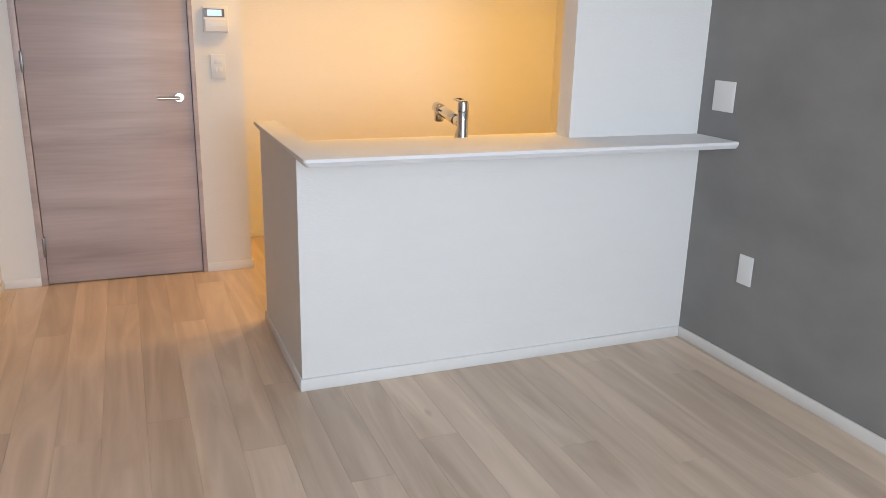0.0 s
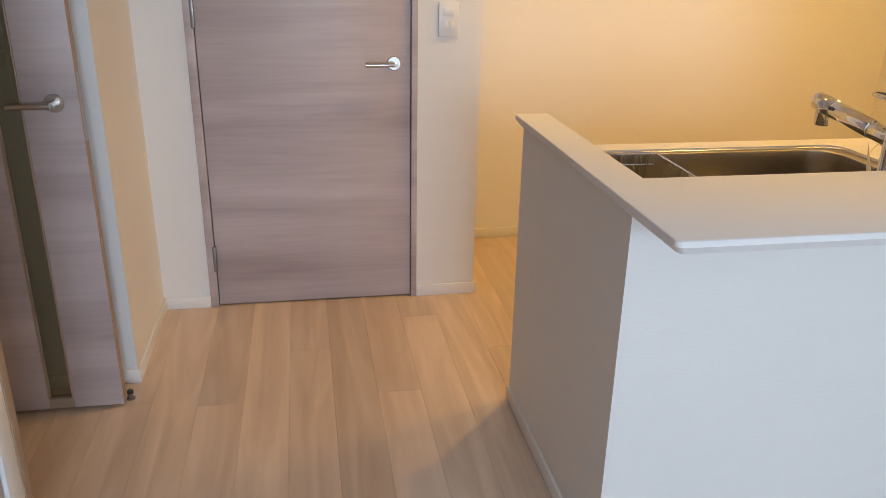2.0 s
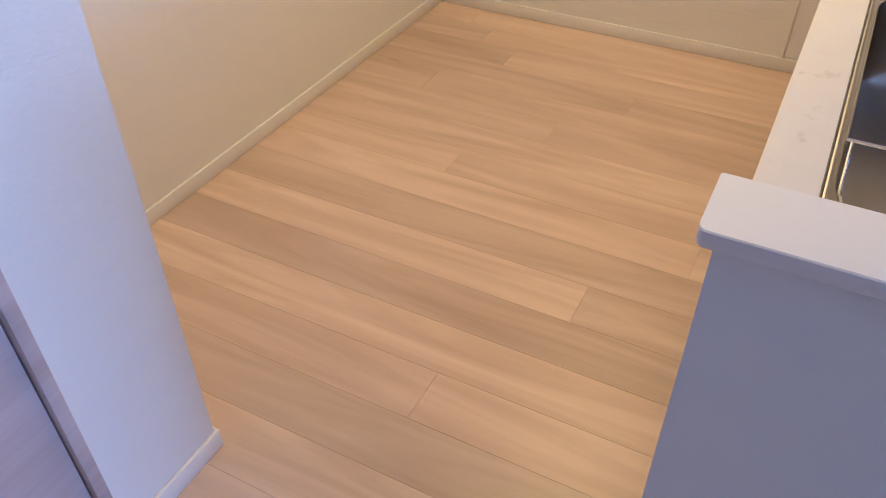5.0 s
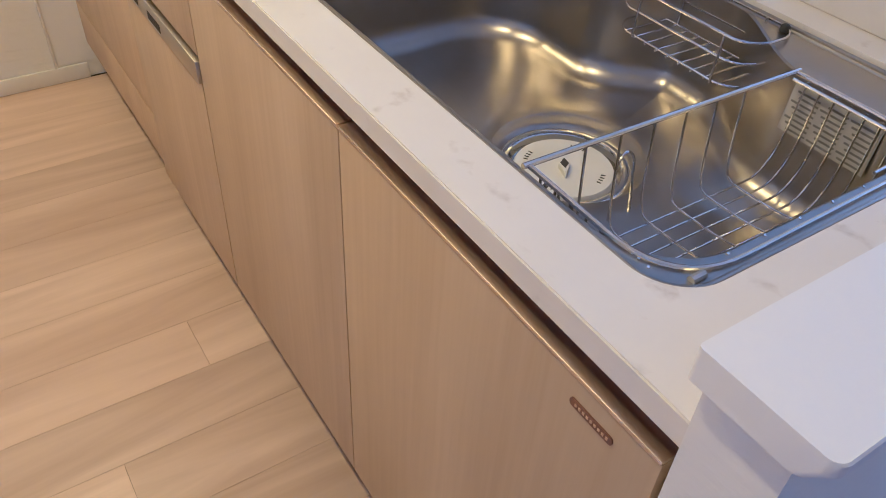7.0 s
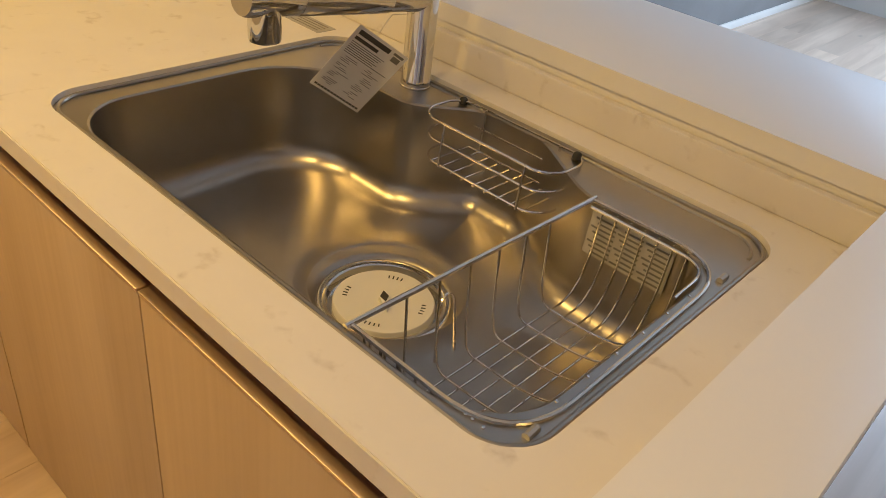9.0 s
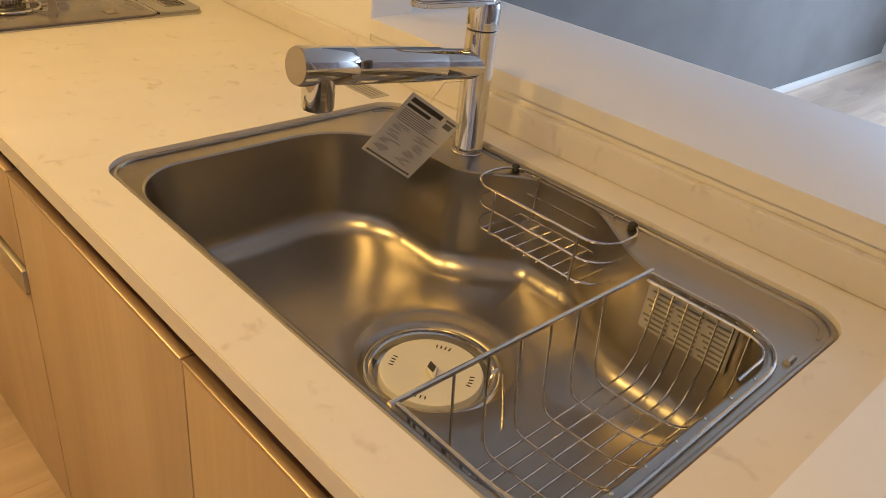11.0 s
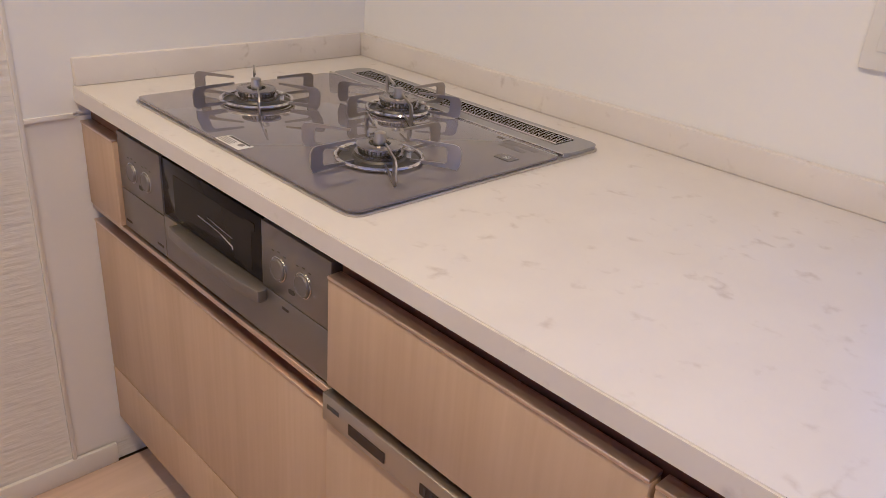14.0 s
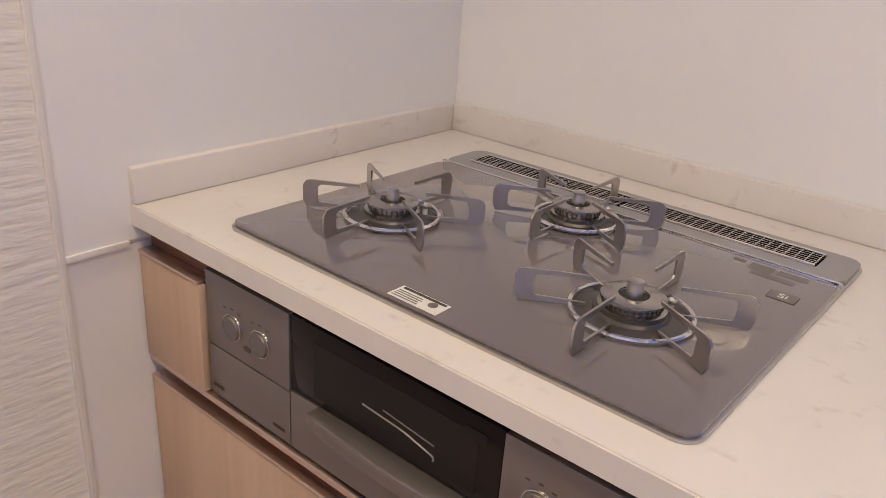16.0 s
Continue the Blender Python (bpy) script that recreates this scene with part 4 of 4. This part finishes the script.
part("body", cube(1.562, 2.178, 0.25, YP - 0.02, 0.626, 0.8185), DARK, st, smooth=False)
lf = fascia("control_panel", 2.018, 2.180, 0.702, 0.806, GREY_METAL, "grey metal control panel with two knobs")
fascia("lower_panel", 2.018, 2.180, 0.626, 0.702, GREY_METAL)
rf = fascia("control_panel", 1.560, 1.720, 0.706, 0.806, GREY_METAL, "grey metal control panel with two knobs")
gd = fascia("grill_door", 1.560, 2.018, 0.626, 0.706, GREY_METAL, "grey metal grill door")
gw = fascia("grill_window", 1.720, 2.018, 0.706, 0.806, BLACK_GLASS, "dark glass grill window", -0.002)
part("window_inner", cube(1.748, 1.978, YP - 0.002, YP - 0.0015, 0.716, 0.786), INNER, gw)
part("grill_rack", tube(bend([(1.90, YP - 0.001, 0.745), (1.84, YP - 0.001, 0.741), (1.80, YP - 0.001, 0.732), (1.80, YP - 0.001, 0.727)], 0.01), 0.0010), NICKEL, gw)
part("grill_rack", tube([(1.87, YP - 0.001, 0.752), (1.80, YP - 0.001, 0.745)], 0.0008), GREY_METAL, gw)
bow = [(1.972, YP - 0.004)]
for i in range(25):
    t = i / 24
    bow.append((1.972 - 0.268 * t, YP + 0.012 + 0.014 * math.sin(math.pi * (0.12 + 0.76 * t))))
bow += [(1.704, YP + 0.006), (1.710, YP - 0.004)]
part("grill_handle", prism(bow, 0.686, 0.706, 0.004), GREY_METAL, gd, "bowed satin metal handle")
for x, z, p in ((2.125, 0.744, lf), (2.071, 0.744, lf), (1.676, 0.748, rf), (1.619, 0.748, rf)):
    km = Matrix.Translation((x, YP, z)) @ Matrix.Rotation(radians(-90), 4, "X")
    kb = part("knob", lathe([(0.0158, 0), (0.0158, 0.0045), (0.0150, 0.0056), (0.0138, 0.006), (0.0130, 0.0053), (0, 0.0053)], m=km, n=32), KNOB, p, "round push knob")
    for k in range(3):
        part("dial_tick", cube(x - 0.016 + k * 0.014, x - 0.011 + k * 0.014, YP, YP + 0.0005, z + 0.022 + 0.002 * (k % 2), z + 0.0235 + 0.002 * (k % 2)), INK, p)
    part("knob_ring", lathe([(0.0182, 0), (0.0180, 0.0022), (0.0170, 0.0026), (0.0160, 0.0020)], m=km, n=32), CHROME, kb)
for x0, p in ((2.090, lf), (1.640, rf)):
    part("indicator", prism(rounded(x0, x0 + 0.014, 0.722, 0.729, 0.003, 3), YP, YP + 0.0008, axis="y"), INK, p)
for x0, x1, z in ((2.150, 2.172, 0.640), (2.028, 2.05, 0.640), (1.655, 1.67, 0.690)):
    part("lettering", cube(x0, x1, YP, YP + 0.0005, z, z + 0.004), DARK, gd)
part("lettering", prism(rounded(1.738, 1.766, 0.777, 0.790, 0.003, 3), YP - 0.0022, YP - 0.0012, axis="y"), INNER, gw)

# ---- small things ----
fl = thing("worktop_label", (1.03, 0.21, HW), "silver foil care label stuck on the worktop", "label")
part("foil", cube(0.975, 1.092, 0.206, 0.246, HW, HW + 0.0006), FOIL, fl)
for i in range(4):
    part("print", cube(0.985, 1.05 + 0.01 * (i % 2), 0.213 + i * 0.008, 0.215 + i * 0.008, HW + 0.0006, HW + 0.0009), GREY_METAL, fl)
part("print", cube(1.06, 1.088, 0.210, 0.241, HW + 0.0006, HW + 0.0009), GREY_METAL, fl)


def plate(name, m, w, h, label, category, keys=()):
    """A wall plate with raised keys (x, y, width, height) on it, facing +z of m."""
    p = thing(name, tuple(m.translation), label, category)

    def sub(nm, bm, mat, parent, lab=""):
        bmesh.ops.transform(bm, matrix=m, verts=bm.verts[:])
        return part(nm, bm, mat, parent, lab)

    body = sub("cover", cube(-w / 2, w / 2, -h / 2, h / 2, 0, 0.008, 0.0025), PLASTIC, p)
    for kx, ky, kw, kh in keys:
        sub("key", cube(kx - kw / 2, kx + kw / 2, ky - kh / 2, ky + kh / 2, 0.008, 0.0105, 0.001), PLASTIC, p)
    return p, sub


def facing(x, y, z, rz):
    return Matrix.Translation((x, y, z)) @ Matrix.Rotation(radians(rz), 4, "Z") @ Matrix.Rotation(radians(90), 4, "X")


FACE_S, FACE_W, FACE_N = 0, -90, 180
sw, sub = plate("wall_switch", facing(-0.074, YD, 1.130, FACE_S), 0.075, 0.125, "white wall switch plate with small keys", "switch", ((0, 0.028, 0.040, 0.030), (-0.010, -0.018, 0.016, 0.028)))
sub("pilot_key", cube(0.002, 0.022, -0.030, -0.006, 0.008, 0.0115, 0.001), TRIM, sw)
pl, sub = plate("wall_plate", facing(XG, -0.114, 1.113, FACE_W), 0.122, 0.124, "blank white double wall plate on the grey wall", "outlet")
pl, sub = plate("wall_plate", facing(XG, -0.362, 0.430, FACE_W), 0.076, 0.124, "blank white wall plate low on the grey wall", "outlet")
pl, sub = plate("wall_switch", facing(XE, 1.93, 1.105, FACE_W), 0.075, 0.125, "white wall switch plate on the kitchen end wall", "switch", ((0, 0.018, 0.040, 0.034), (0, -0.022, 0.040, 0.034)))
ol, sub = plate("power_outlet", facing(1.214, 0.134, 1.103, FACE_N), 0.072, 0.120, "white double power outlet on the kitchen panel", "outlet", ((0, 0.0, 0.036, 0.070),))
for oy in (-0.017, 0.017):
    for ox, oh in ((-0.0062, 0.008), (0.0062, 0.0065)):
        sub("socket_slot", cube(ox - 0.0010, ox + 0.0010, oy - oh / 2, oy + oh / 2, 0.0104, 0.0109), INK, ol)
    sub("socket_slot", cube(-0.002, 0.002, oy - 0.011, oy - 0.0075, 0.0104, 0.0109), INK, ol)

ic = thing("intercom", (-0.073, YD, 1.370), "white wall control panel with a lit display", "control panel")
part("housing", cube(-0.139, -0.012, YD - 0.022, YD, 1.304, 1.434, 0.005, 3), PLASTIC, ic)
part("flap", cube(-0.133, -0.014, YD - 0.030, YD - 0.020, 1.306, 1.370, 0.005, 3), PLASTIC, ic)
part("display_frame", cube(-0.134, -0.030, YD - 0.0235, YD - 0.021, 1.380, 1.422, 0.001), GREY_METAL, ic)
part("display", cube(-0.116, -0.044, YD - 0.0245, YD - 0.023, 1.386, 1.417), SCREEN, ic, "lit blue-green display")
part("light_bar", cube(-0.100, -0.018, YD - 0.0315, YD - 0.0295, 1.334, 1.340), LEDGE, ic)

for lx, ly in DOWNLIGHTS:
    dl = thing("downlight", (lx, ly, LOW), "small round recessed warm ceiling downlight", "ceiling light", "kitchen downlights")
    part("ring", lathe([(0.040, LOW), (0.040, LOW - 0.004), (0.052, LOW - 0.004), (0.054, LOW)], (lx, ly, 0), 28), PLASTIC, dl)
    part("lens", lathe([(0, LOW - 0.002), (0.040, LOW - 0.002), (0.040, LOW)], (lx, ly, 0), 28), LENS, dl)

# ---- floor ----
floor = solid("floor", cube(XA - T, XE + T, YS - T, YK + T, -0.06, -0.010), DARK, "light oak plank floor laid lengthwise", "floor", "structure", smooth=False)
PW, PL = 0.1445, 1.818
JOINTS = {7: 2.009, -2: 1.328, -9: 1.222, 2: 0.72, 5: 0.70, 0: 0.75, -1: 0.60, -3: 0.35, -5: 0.10, 1: 1.118, 3: 0.90, 4: 1.69, 6: 1.48, 8: 1.296, 9: 1.82, -8: -0.07, -6: -0.37, -7: 0.897, -4: -0.665}
PLANKS = {}
rnd = random.Random(7)


def plank_mesh(length):
    key = round(length, 3)
    if key not in PLANKS:
        bm = bmesh.new()
        w, l2, c = PW / 2 - 0.0002, length / 2 - 0.0002, 0.0005
        rows = [[bm.verts.new((sx * (w - d), sy * (l2 - d), z)) for sx, sy in ((-1, -1), (1, -1), (1, 1), (-1, 1))] for d, z in ((0, -0.009), (0, -c), (c, 0))]
        bm.faces.new(rows[2])
        for a, b in zip(rows, rows[1:]):
            for i in range(4):
                bm.faces.new((a[i], a[(i + 1) % 4], b[(i + 1) % 4], b[i]))
        PLANKS[key] = mesh_of("plank", bm, FLOOR_WOOD, False)
    return PLANKS[key]


for k in range(-19, 13):
    xm = 0.588 + PW * (k + 0.5)
    if xm > XE + 0.05 or xm < XA - 0.1:
        continue
    y = JOINTS.get(k, rnd.uniform(-1, 1))
    while y > YS:
        y -= PL
    while y < YK:
        y0, y1 = max(y, YS), min(y + PL, YK)
        if y1 - y0 > 0.01:
            p = new("plank", plank_mesh(y1 - y0))
            p.parent = floor
            p.location = (xm, (y0 + y1) / 2, 0)
        y += PL
